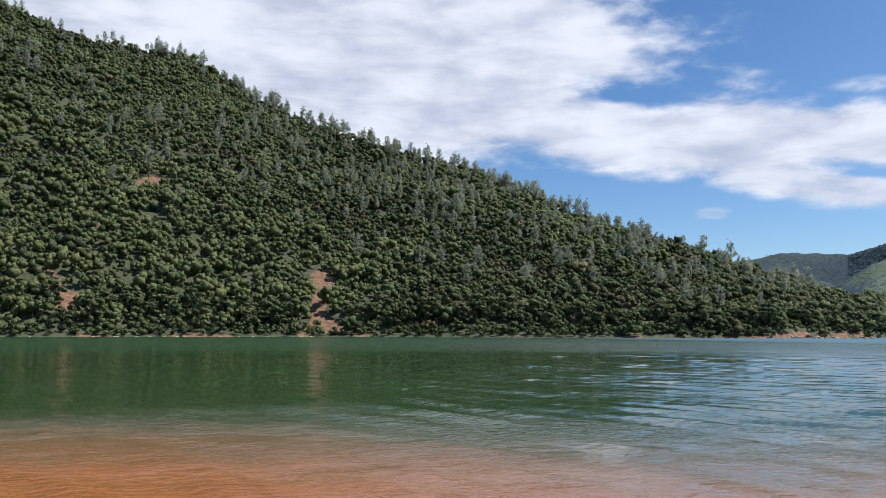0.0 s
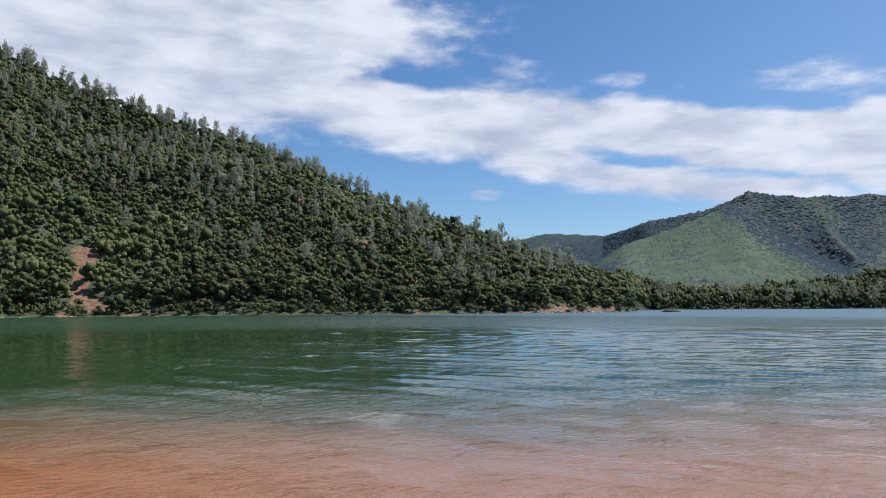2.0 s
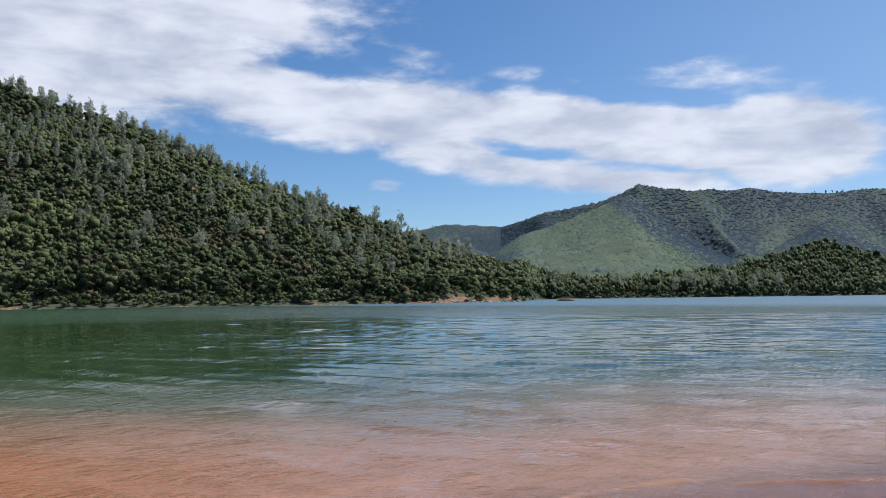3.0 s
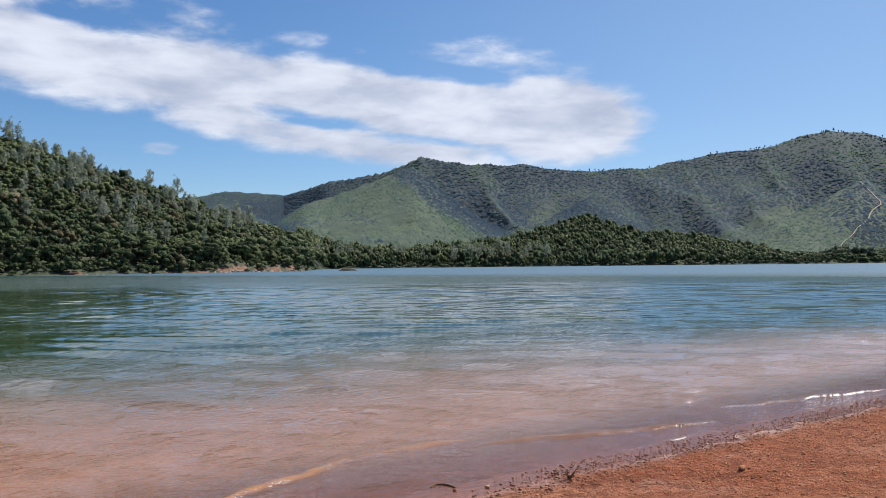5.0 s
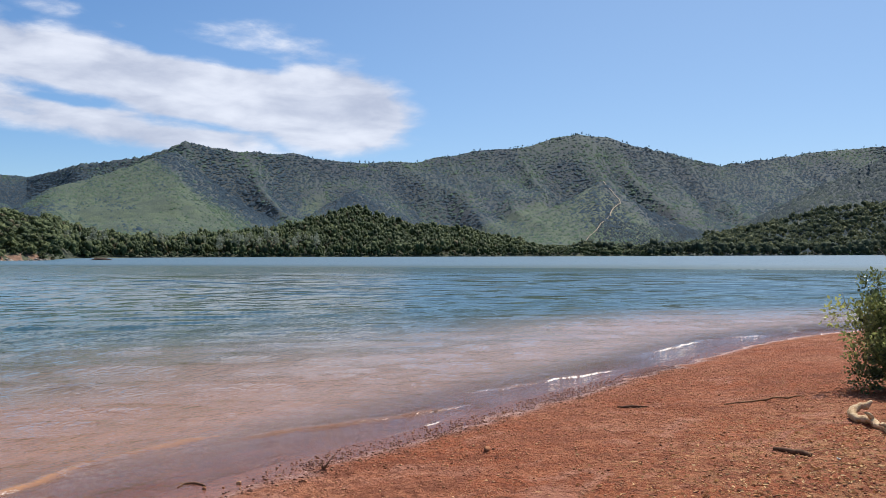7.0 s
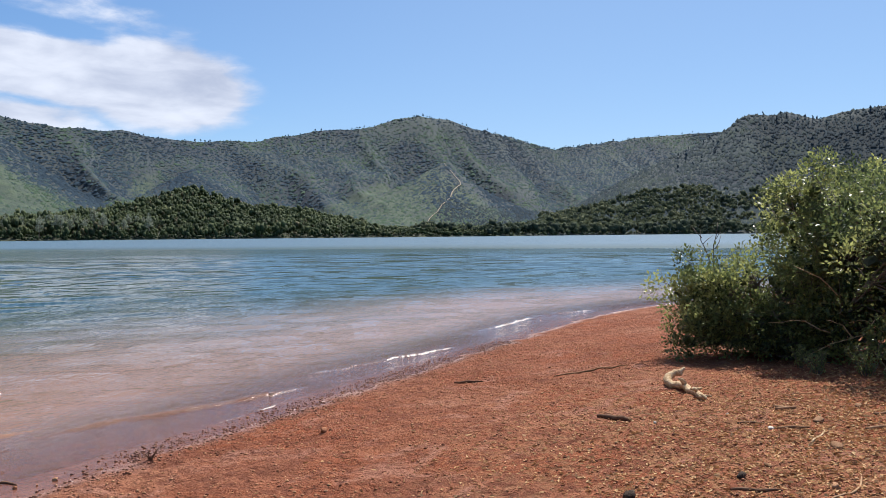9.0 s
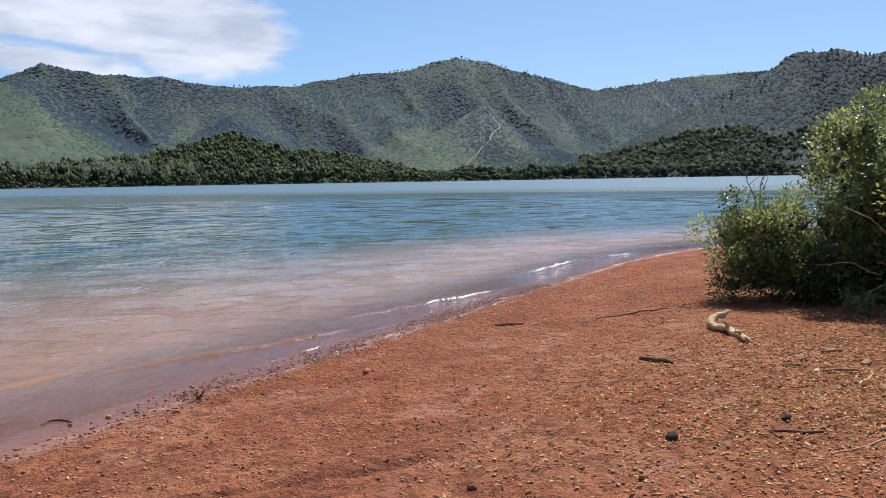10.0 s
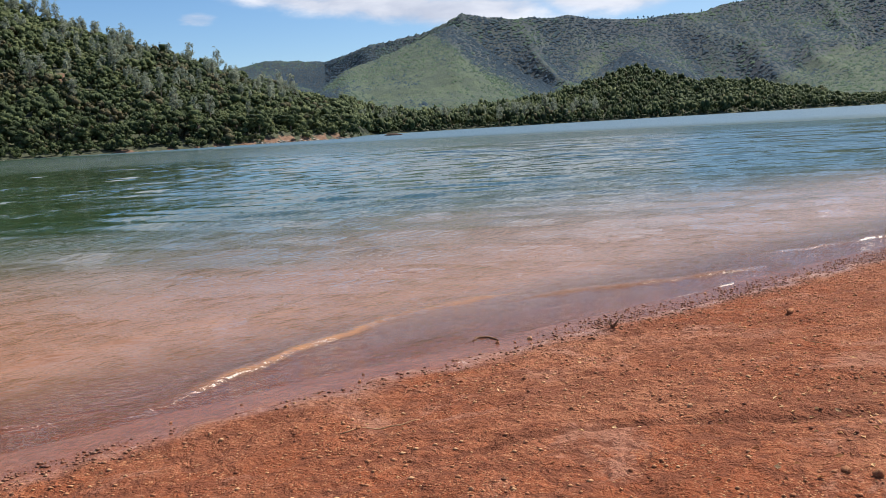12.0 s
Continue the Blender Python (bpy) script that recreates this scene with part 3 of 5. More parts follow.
def mesh_from(name, verts, faces, mats, face_mat=None, smooth=True, attrs=None):
    me = bpy.data.meshes.new(name)
    faces = np.asarray(faces)
    k = faces.shape[1]
    me.vertices.add(len(verts))
    me.vertices.foreach_set("co", np.asarray(verts, np.float32).ravel())
    me.loops.add(faces.size)
    me.loops.foreach_set("vertex_index", faces.astype(np.int32).ravel())
    me.polygons.add(len(faces))
    me.polygons.foreach_set("loop_start", np.arange(0, faces.size, k, dtype=np.int32))
    me.polygons.foreach_set("loop_total", np.full(len(faces), k, np.int32))
    me.polygons.foreach_set("use_smooth", np.ascontiguousarray(np.broadcast_to(np.asarray(smooth, bool), (len(faces),))))
    if face_mat is not None:
        me.polygons.foreach_set("material_index", np.asarray(face_mat, np.int32))
    for m in mats:
        me.materials.append(m)
    for key, values in (attrs or {}).items():
        a = me.attributes.new(key, "FLOAT", "POINT")
        a.data.foreach_set("value", np.asarray(values, np.float32))
    me.update(calc_edges=True)
    me.validate()
    return me


def grid_faces(rows, cols, closed=False):
    i, j = np.meshgrid(np.arange(rows - 1), np.arange(cols if closed else cols - 1), indexing="ij")
    k = (j + 1) % cols
    return np.stack([i * cols + j, i * cols + k, (i + 1) * cols + k, (i + 1) * cols + j], -1).reshape(-1, 4)


SHEET = {}


def on_ground(x, y):
    """The height of the ground sheet itself, between its corners."""
    r, az, z = SHEET["r"], SHEET["az"], SHEET["z"]
    rr = np.clip(np.hypot(x, y), r[0], r[-1] * 0.999)
    aa = np.mod(np.arctan2(x, y) - az[0], 2 * np.pi) + az[0]
    i = np.clip(np.searchsorted(r, rr, "right") - 1, 0, len(r) - 2)
    j = np.clip(np.searchsorted(az, aa, "right") - 1, 0, len(az) - 1)
    k = (j + 1) % len(az)
    wide = np.where(k == 0, az[0] + 2 * np.pi, az[k]) - az[j]
    f, g = (rr - r[i]) / (r[i + 1] - r[i]), np.clip((aa - az[j]) / wide, 0, 1)
    return (z[i, j] * (1 - g) + z[i, k] * g) * (1 - f) + (z[i + 1, j] * (1 - g) + z[i + 1, k] * g) * f


def build_ground():
    az = np.radians(np.concatenate([np.arange(-58, 80, 0.26), np.arange(82, 300, 2.0)]))
    r = [0.0004, 0.13, 0.26, 0.4]
    while r[-1] < 4600:
        k = r[-1]
        r.append(k * (1.1 if k < 2.4 else 1.012 if k < 15 else 1.03 if k < 30 else 1.13 if k < 190 else 1.017 if k < 1900 else 1.2))
    r = np.array(r)
    rr, aa = np.meshgrid(r, az, indexing="ij")
    x, y = rr * np.sin(aa), rr * np.cos(aa)
    z = ground_height(x, y)
    SHEET.update(r=r, az=az, z=z)
    verts = np.stack([x, y, z], -1).reshape(-1, 3)
    faces = grid_faces(len(r), len(az), True)[:, ::-1]
    mid = verts[faces].mean(1)
    reach = np.hypot(mid[:, 0], mid[:, 1])
    bare = bare_patches(np.degrees(np.arctan2(x, y)), rr)
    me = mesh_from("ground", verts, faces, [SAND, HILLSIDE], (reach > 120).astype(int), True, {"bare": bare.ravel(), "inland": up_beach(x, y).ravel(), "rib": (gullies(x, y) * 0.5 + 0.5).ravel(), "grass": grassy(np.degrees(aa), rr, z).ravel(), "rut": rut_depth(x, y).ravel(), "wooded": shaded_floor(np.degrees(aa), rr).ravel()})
    ob = new("ground", me)
    return tagged(ob, "red sandy lake beach and wooded hills around the lake", "ground", kind="structure")


# wind waves: length, heading in degrees from +x, phase
WAVES = [(2.1, -114, 0.3), (1.85, -124, 2.1), (1.6, -116, 4.0), (1.4, -130, 1.2), (1.22, -106, 5.2), (1.06, -119, 0.8), (0.92, -139, 3.3), (0.8, -99, 2.7), (0.7, -126, 4.6), (0.6, -110, 1.6), (0.5, -134, 2.9)]


def wind_waves(x, y, off, along, gap):
    """Height of the wind waves, where the sheet's gap between corners can carry them."""
    out = np.zeros_like(x)
    far = np.clip((116 - off) / 40, 0, 1)
    lee = np.clip(0.85 + 1.1 * (along + 6) / (np.abs(off) + 10), 0.85, 1.0)
    bx, by = x + 0.5 * field(x, y, 14, 44, 2), y + 0.5 * field(x, y, 14, 45, 2)
    for k, (length, heading, phase) in enumerate(WAVES):
        wave = 2 * np.pi / length
        way = radians(heading)
        s = np.sin(wave * (bx * math.cos(way) + by * math.sin(way)) + phase)
        rows = np.clip(0.72 + 1.0 * field(x, y, 3.4 * length, 60 + k, 2), 0.05, 1.6)
        out += (0.050 / wave) * (s + 0.3 * s * s) * rows * np.clip((off - 0.6 - 0.4 * length) / (1.8 * length), 0, 1) * np.clip(2.6 - 4.2 * gap / length, 0, 1)
    return out * far * lee


def water_sheet(u, s):
    """One grid of the lake: rows away from the shore that fan out with distance."""
    uu, ss = np.meshgrid(u, s, indexing="ij")
    vv = ss * (1 + np.clip(-uu - 4.0, 0, None) / 9.0)
    side = uu + beach_bend(vv)
    x = 0.343 * (side - SHORE_AT) + 0.939 * vv
    y = -0.939 * (side - SHORE_AT) + 0.343 * vv
    fine = (np.abs(vv) < 60) & (uu > -6)
    # low breakers: crest line, height and the stretch of shore along which each runs
    z = np.zeros_like(uu)
    foam = np.zeros_like(uu)
    crest = np.zeros_like(uu)
    wob = 0.24 * field(vv, vv * 0, 1.7, 5, 3) + 0.08 * field(vv, vv * 0, 0.4, 6, 3)
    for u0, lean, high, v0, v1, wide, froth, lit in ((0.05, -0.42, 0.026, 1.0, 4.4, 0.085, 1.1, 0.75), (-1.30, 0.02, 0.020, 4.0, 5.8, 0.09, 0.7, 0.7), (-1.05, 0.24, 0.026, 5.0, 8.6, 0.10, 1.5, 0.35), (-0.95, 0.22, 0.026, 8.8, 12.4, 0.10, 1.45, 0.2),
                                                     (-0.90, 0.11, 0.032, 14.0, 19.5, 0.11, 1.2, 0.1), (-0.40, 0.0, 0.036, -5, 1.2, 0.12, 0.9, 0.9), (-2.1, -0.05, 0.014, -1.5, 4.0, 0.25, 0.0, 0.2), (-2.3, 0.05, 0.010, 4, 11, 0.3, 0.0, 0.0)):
        along = np.clip((vv - v0) / 0.9, 0, 1) * np.clip((v1 - vv) / 0.9, 0, 1)
        d = (uu - u0 - lean * (vv - v0) - wob) / wide
        steep = np.where(d > 0, d * 2.3, d * 0.36)
        lively = 1 + 0.7 * field(vv, uu, 0.24, 31, 3)
        z += high * np.exp(-steep ** 2) * along * fine * lively
        # how strongly the see-through orange is painted along each wave
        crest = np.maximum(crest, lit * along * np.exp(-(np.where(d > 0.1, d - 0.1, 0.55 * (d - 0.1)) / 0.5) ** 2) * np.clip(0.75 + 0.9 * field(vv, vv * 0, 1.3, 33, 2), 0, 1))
        foam = np.maximum(foam, froth * along * np.exp(-((d - 0.40) / 0.22) ** 2) * np.clip(np.where(vv > 5, 0.62, 0.33) + 1.5 * field(vv, vv * 0, 0.9, 32, 3), 0, 1.2))
    edge = 0.10 * field(vv, vv * 0, 1.1, 15, 3) + 0.12
    foam = np.maximum(foam, np.where(vv > 7, 1.0, 0.75) * np.exp(-((uu - edge) / np.where(vv > 7, 0.06, 0.035)) ** 2) * np.clip(np.where(vv > 7, 0.62, 0.42) + 1.1 * field(vv, vv * 0, 1.7, 41, 2), 0, 1))
    z += 0.004 * field(uu, vv * 0.4, 0.5, 61, 3) * fine
    rows, across = np.gradient(uu, axis=0), np.gradient(vv, axis=1)
    z += wind_waves(x, y, -uu, vv, np.maximum(np.abs(rows), 0.35 * np.abs(across)))
    return np.stack([x, y, z], -1), np.clip(foam, 0, 1), np.clip(crest, 0, 1), up_beach(x, y)


def build_water():
    near = np.concatenate([np.arange(0.5, -1.7, -0.026), np.arange(-1.7, -3.5, -0.06)])
    off = [float(-near[-1])]
    while off[-1] < 118:
        off.append(off[-1] + min(0.30, 0.04 + 0.0032 * off[-1]))
    far = -np.concatenate([off, off[-1] + np.geomspace(1.0, 4500, 30)])
    s = np.concatenate([-np.geomspace(1500, 0.15, 30) - 6, np.arange(-6, 17, 0.075), 17 + np.arange(0.1, 21, 0.11), 38 + np.arange(0.2, 24, 0.3), 62 + np.geomspace(0.3, 1500, 32)])
    s = s[:len(s) - 1 + len(s) % 2]
    one, two = water_sheet(near, s), water_sheet(far, s[::2])
    # both grids meet on one line
    seam = two[0][0, :, 2]
    one[0][-1, ::2, 2] = seam
    one[0][-1, 1::2, :] = 0.5 * (two[0][0, :-1] + two[0][0, 1:])
    count = one[1].size
    faces = np.concatenate([grid_faces(len(near), len(s)), grid_faces(len(far), len(s[::2])) + count])
    join = [np.concatenate([p.reshape(-1, 3) if p.ndim == 3 else p.ravel() for p in pair]) for pair in zip(one, two)]
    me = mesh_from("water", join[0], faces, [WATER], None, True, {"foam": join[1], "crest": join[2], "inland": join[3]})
    ob = new("water", me)
    return tagged(ob, "rippled lake water, red-brown by the beach and green farther out", "water", kind="structure")


build_ground()
build_water()

# ---------------------------------------------------------------- woods


def leaf_cloud(centres, sizes, per, leaf, tints, lobes=5, up=0.25):
    """Triangles on the shells of several lobes round each centre: the foliage of many plants at once."""
    n = len(centres)
    lobe = rng.normal(size=(n, lobes, 3))
    lobe /= np.linalg.norm(lobe, axis=2, keepdims=True)
    lobe[..., 2] = np.abs(lobe[..., 2]) * 0.9 - 0.15
    which = rng.integers(0, lobes, (n, per))
    mid = np.take_along_axis(lobe, which[..., None].repeat(3, 2), 1) * 0.55
    way = rng.normal(size=(n, per, 3)) + mid * 0.8
    way[..., 2] += up
    way /= np.linalg.norm(way, axis=2, keepdims=True)
    local = mid + way * (0.52 * (0.72 + 0.33 * rng.random((n, per, 1))))
    scale = np.stack([sizes[:, 0], sizes[:, 0], sizes[:, 1]], -1)[:, None, :]
    pos = centres[:, None, :] + local * scale
    normal = way + rng.normal(size=way.shape) * 0.45
    normal /= np.linalg.norm(normal, axis=2, keepdims=True)
    side = np.cross(normal, rng.normal(size=way.shape))
    side /= np.linalg.norm(side, axis=2, keepdims=True) + 1e-9
    other = np.cross(normal, side)
    s = leaf * (0.6 + 0.8 * rng.random((n, per, 1))) * (sizes[:, 0] / sizes[:, 0].mean())[:, None, None] ** 0.5
    a = pos + side * s
    b = pos - side * s * 0.5 + other * s * 0.8
    c = pos - side * s * 0.5 - other * s * 0.8
    verts = np.stack([a, b, c], 2).reshape(-1, 3)
    tint = np.repeat(tints, per * 3)
    return verts, tint


GOLD = (1 + 5 ** 0.5) / 2
BALL = np.array([(-1, GOLD, 0), (1, GOLD, 0), (-1, -GOLD, 0), (1, -GOLD, 0), (0, -1, GOLD), (0, 1, GOLD), (0, -1, -GOLD), (0, 1, -GOLD), (GOLD, 0, -1), (GOLD, 0, 1), (-GOLD, 0, -1), (-GOLD, 0, 1)]) / math.hypot(1, GOLD)
BALL_FACES = np.array([(0, 11, 5), (0, 5, 1), (0, 1, 7), (0, 7, 10), (0, 10, 11), (1, 5, 9), (5, 11, 4), (11, 10, 2), (10, 7, 6), (7, 1, 8), (3, 9, 4), (3, 4, 2), (3, 2, 6), (3, 6, 8), (3, 8, 9), (4, 9, 5), (2, 4, 11), (6, 2, 10), (8, 6, 7), (9, 8, 1)])

OCTA = np.array([(1, 0, 0), (0, 1, 0), (-1, 0, 0), (0, -1, 0), (0, 0, 1), (0, 0, -1)], float)
OCTA_FACES = np.array([(0, 1, 4), (1, 2, 4), (2, 3, 4), (3, 0, 4), (1, 0, 5), (2, 1, 5), (3, 2, 5), (0, 3, 5)])

TENT = np.array([(1, 0, -0.35), (0.31, 0.95, -0.35), (-0.81, 0.59, -0.35), (-0.81, -0.59, -0.35), (0.31, -0.95, -0.35), (0, 0, 0.9)], float)
TENT_FACES = np.array([(0, 1, 5), (1, 2, 5), (2, 3, 5), (3, 4, 5), (4, 0, 5)])


def lumps(centres, sizes, lobes, tints, shape=BALL, shape_faces=BALL_FACES, spread=0.58, fat=(0.30, 0.52), leaves=0, leaf=0.3):
    """Rounded, uneven lumps of close foliage: several to each plant."""
    n = len(centres)
    way = rng.normal(size=(n, lobes, 3))
    way /= np.linalg.norm(way, axis=2, keepdims=True)
    way[..., 2] = np.abs(way[..., 2]) * 1.05 - 0.3
    if lobes == 1:
        way *= 0
    scale = np.stack([sizes[:, 0], sizes[:, 0], sizes[:, 1]], -1)[:, None, :]
    mid = centres[:, None, :] + way * spread * scale
    rad = rng.uniform(*fat, (n, lobes, 1, 1))
    k = len(shape)
    turn = rng.uniform(0, 6.28, (n, lobes, 1))
    p = shape[None, None] * rng.uniform(0.74, 1.22, (n, lobes, k, 1))
    if shape is OCTA:
        tip = rng.uniform(0.5, 1.1, (n, lobes, 1)) * rng.choice([-1, 1], (n, lobes, 1))
        p = np.stack([p[..., 0], p[..., 1] * np.cos(tip) - p[..., 2] * np.sin(tip), p[..., 1] * np.sin(tip) + p[..., 2] * np.cos(tip)], -1)
    px, py = p[..., 0] * np.cos(turn) - p[..., 1] * np.sin(turn), p[..., 0] * np.sin(turn) + p[..., 1] * np.cos(turn)
    verts = mid[:, :, None, :] + np.stack([px, py, p[..., 2]], -1) * rad * scale[:, :, None, :]
    faces = (np.arange(n * lobes)[:, None, None] * k + shape_faces[None]).reshape(-1, 3)
    shade = tints[:, None] + rng.normal(0, 0.12, (n, lobes))
    body = (verts.reshape(-1, 3), np.repeat(shade, k), faces)
    if not leaves:
        return [body]
    # sprays of leaves that stand off the lumps and break their outline
    d = rng.normal(size=(n, lobes, leaves, 3))
    d[..., 2] += 0.35
    d /= np.linalg.norm(d, axis=3, keepdims=True)
    pos = mid[:, :, None, :] + d * rad * scale[:, :, None, :] * rng.uniform(0.8, 1.3, (n, lobes, leaves, 1))
    normal = d + rng.normal(size=d.shape) * 0.55
    normal /= np.linalg.norm(normal, axis=3, keepdims=True)
    side = np.cross(normal, rng.normal(size=d.shape))
    side /= np.linalg.norm(side, axis=3, keepdims=True) + 1e-9
    other = np.cross(normal, side)
    w = leaf * rng.uniform(0.6, 1.4, (n, lobes, leaves, 1))
    tri = np.stack([pos + side * w, pos - side * w * 0.5 + other * w * 0.7, pos - side * w * 0.5 - other * w * 0.7], 3)
    return [body, (tri.reshape(-1, 3), np.repeat((shade + 0.08), leaves * 3))]


def wood(name, pieces, mat, label, category="trees"):
    faces, smooth, start = [], [], 0
    for p in pieces:
        f = p[2] if len(p) > 2 else np.arange(len(p[0])).reshape(-1, 3)
        faces.append(f + start)
        smooth.append(np.full(len(f), len(p) > 2))
        start += len(p[0])
    verts = np.concatenate([p[0] for p in pieces])
    tint = np.concatenate([p[1] for p in pieces])
    me = mesh_from(name, verts, np.concatenate(faces), [mat], None, np.concatenate(smooth), {"tint": tint})
    return tagged(new(name, me), label, category, kind="stuff")


def scatter(a0, a1, r0, r1, spacing):
    """Jittered points over a sector of the land, in plan."""
    pts = []
    r = r0
    while r < r1:
        step = spacing / r
        az = np.arange(radians(a0), radians(a1), step)
        az = az + rng.uniform(-0.45, 0.45, len(az)) * step
        rr = r + rng.uniform(-0.45, 0.45, len(az)) * spacing
        pts.append(np.stack([rr * np.sin(az), rr * np.cos(az)], -1))
        r += spacing
    p = np.concatenate(pts)
    return p, np.degrees(np.arctan2(p[:, 0], p[:, 1])), np.hypot(p[:, 0], p[:, 1])


def near_woods():
    pieces = []
    p, az, r = scatter(-54, 12, 215, 560, 4.1)
    shore = np.interp(az, *SHORE)
    ridge = np.interp(az, HILL_TABLES["near"][0], HILL_TABLES["near"][2])
    keep = (r > shore + 1.2) & (r < ridge + 18) & (bare_patches(az, r) < 0.45 - 0.1 * rng.random(len(r)))
    patch = field(p[:, 0], p[:, 1], 38, 12)
    keep &= rng.random(len(r)) < 0.96
    p, az, r, patch, shore = p[keep], az[keep], r[keep], patch[keep], shore[keep]
    z = on_ground(p[:, 0], p[:, 1])
    big = np.clip(rng.normal(1.0, 0.27, len(r)) + 0.30 * patch, 0.45, 1.9)
    low = np.clip((r - shore) / 160, 0, 1)
    wide = big * (3.3 - 0.2 * low)
    high = big * (3.5 - 0.6 * low)
    edge = (r - shore) < 9
    wide[edge] *= 0.72
    high[edge] *= 0.62
    tint = np.clip(0.50 + 0.7 * field(p[:, 0], p[:, 1], 28, 33, 3) + rng.normal(0, 0.24, len(r)) - 0.5 * (rng.random(len(r)) < 0.03), -0.2, 1)
    c = np.stack([p[:, 0], p[:, 1], z + high * 0.55], -1)
    close = r < 330
    far = ~close
    pieces += lumps(c[close], np.stack([wide, high], -1)[close], 13, tint[close], OCTA, OCTA_FACES, 0.74, (0.20, 0.36), 5, 0.27)
    pieces += lumps(c[far], np.stack([wide, high], -1)[far], 10, tint[far], OCTA, OCTA_FACES, 0.70, (0.22, 0.40), 4, 0.32)
    q, qa, qr = scatter(-52, 8, 210, 275, 2.3)
    edge = qr - np.interp(qa, *SHORE)
    ok = (edge > 0.5) & (edge < 8) & (bare_patches(qa, qr) < 0.9) & (rng.random(len(qr)) < np.where(qa > -0.5, 0.62, 0.85))
    q = q[ok]
    size = np.clip(rng.normal(1.0, 0.3, len(q)), 0.4, 1.8)
    c = np.stack([q[:, 0], q[:, 1], on_ground(q[:, 0], q[:, 1]) + size * 0.8], -1)
    pieces += lumps(c, np.stack([size * 1.4, size * 1.4], -1), 3, np.clip(rng.normal(0.4, 0.25, len(q)), 0, 1), OCTA, OCTA_FACES, 0.58, (0.3, 0.5), 12, 0.34)
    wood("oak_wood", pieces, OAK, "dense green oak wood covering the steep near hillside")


def knoll_woods():
    p, az, r = scatter(7, 47, 380, 600, 4.6)
    shore = np.interp(az, *SHORE)
    keep = (r > shore + 0.6) & (r < np.interp(az, HILL_TABLES["knoll"][0], HILL_TABLES["knoll"][2]) + 25)
    p, az, r, shore = p[keep], az[keep], r[keep], shore[keep]
    z = on_ground(p[:, 0], p[:, 1])
    big = np.clip(rng.normal(1.0, 0.25, len(r)), 0.5, 1.7)
    tall = np.where(az < 22, 1.2, 1.0) * np.where(az > 38, 0.6, 1.0)
    wide, high = 2.7 * big, 4.0 * big * tall
    tint = np.clip(0.40 + 0.35 * field(p[:, 0], p[:, 1], 30, 35, 3) + rng.normal(0, 0.18, len(r)), 0, 1)
    c = np.stack([p[:, 0], p[:, 1], z + high * 0.5], -1)
    wood("knoll_wood", lumps(c, np.stack([wide, high], -1), 8, tint, OCTA, OCTA_FACES, 0.68, (0.24, 0.42), 3, 0.42), OAK, "green trees on the low knoll across the lake")


def far_bank_shade():
    """Low dark lumps, added for the shade and trunks at the foot of the tree belt across the lake."""
    p, az, r = scatter(6.3, 62, 255, 720, 2.6)
    edge = r - np.interp(az, *SHORE)
    keep = (edge > 0.2) & (edge < 6.5)
    p = p[keep]
    size = np.clip(rng.normal(1.0, 0.28, len(p)), 0.4, 1.8)
    c = np.stack([p[:, 0], p[:, 1], on_ground(p[:, 0], p[:, 1]) + 0.7 * size], -1)
    wood("bank_brush", lumps(c, np.stack([size * 1.7, size * 1.6], -1), 3, np.clip(rng.normal(0.18, 0.15, len(p)), 0, 1), OCTA, OCTA_FACES, 0.58, (0.3, 0.5), 2, 0.4), OAK, "dark low lumps for shade and trunks along the far bank", "shrubs")


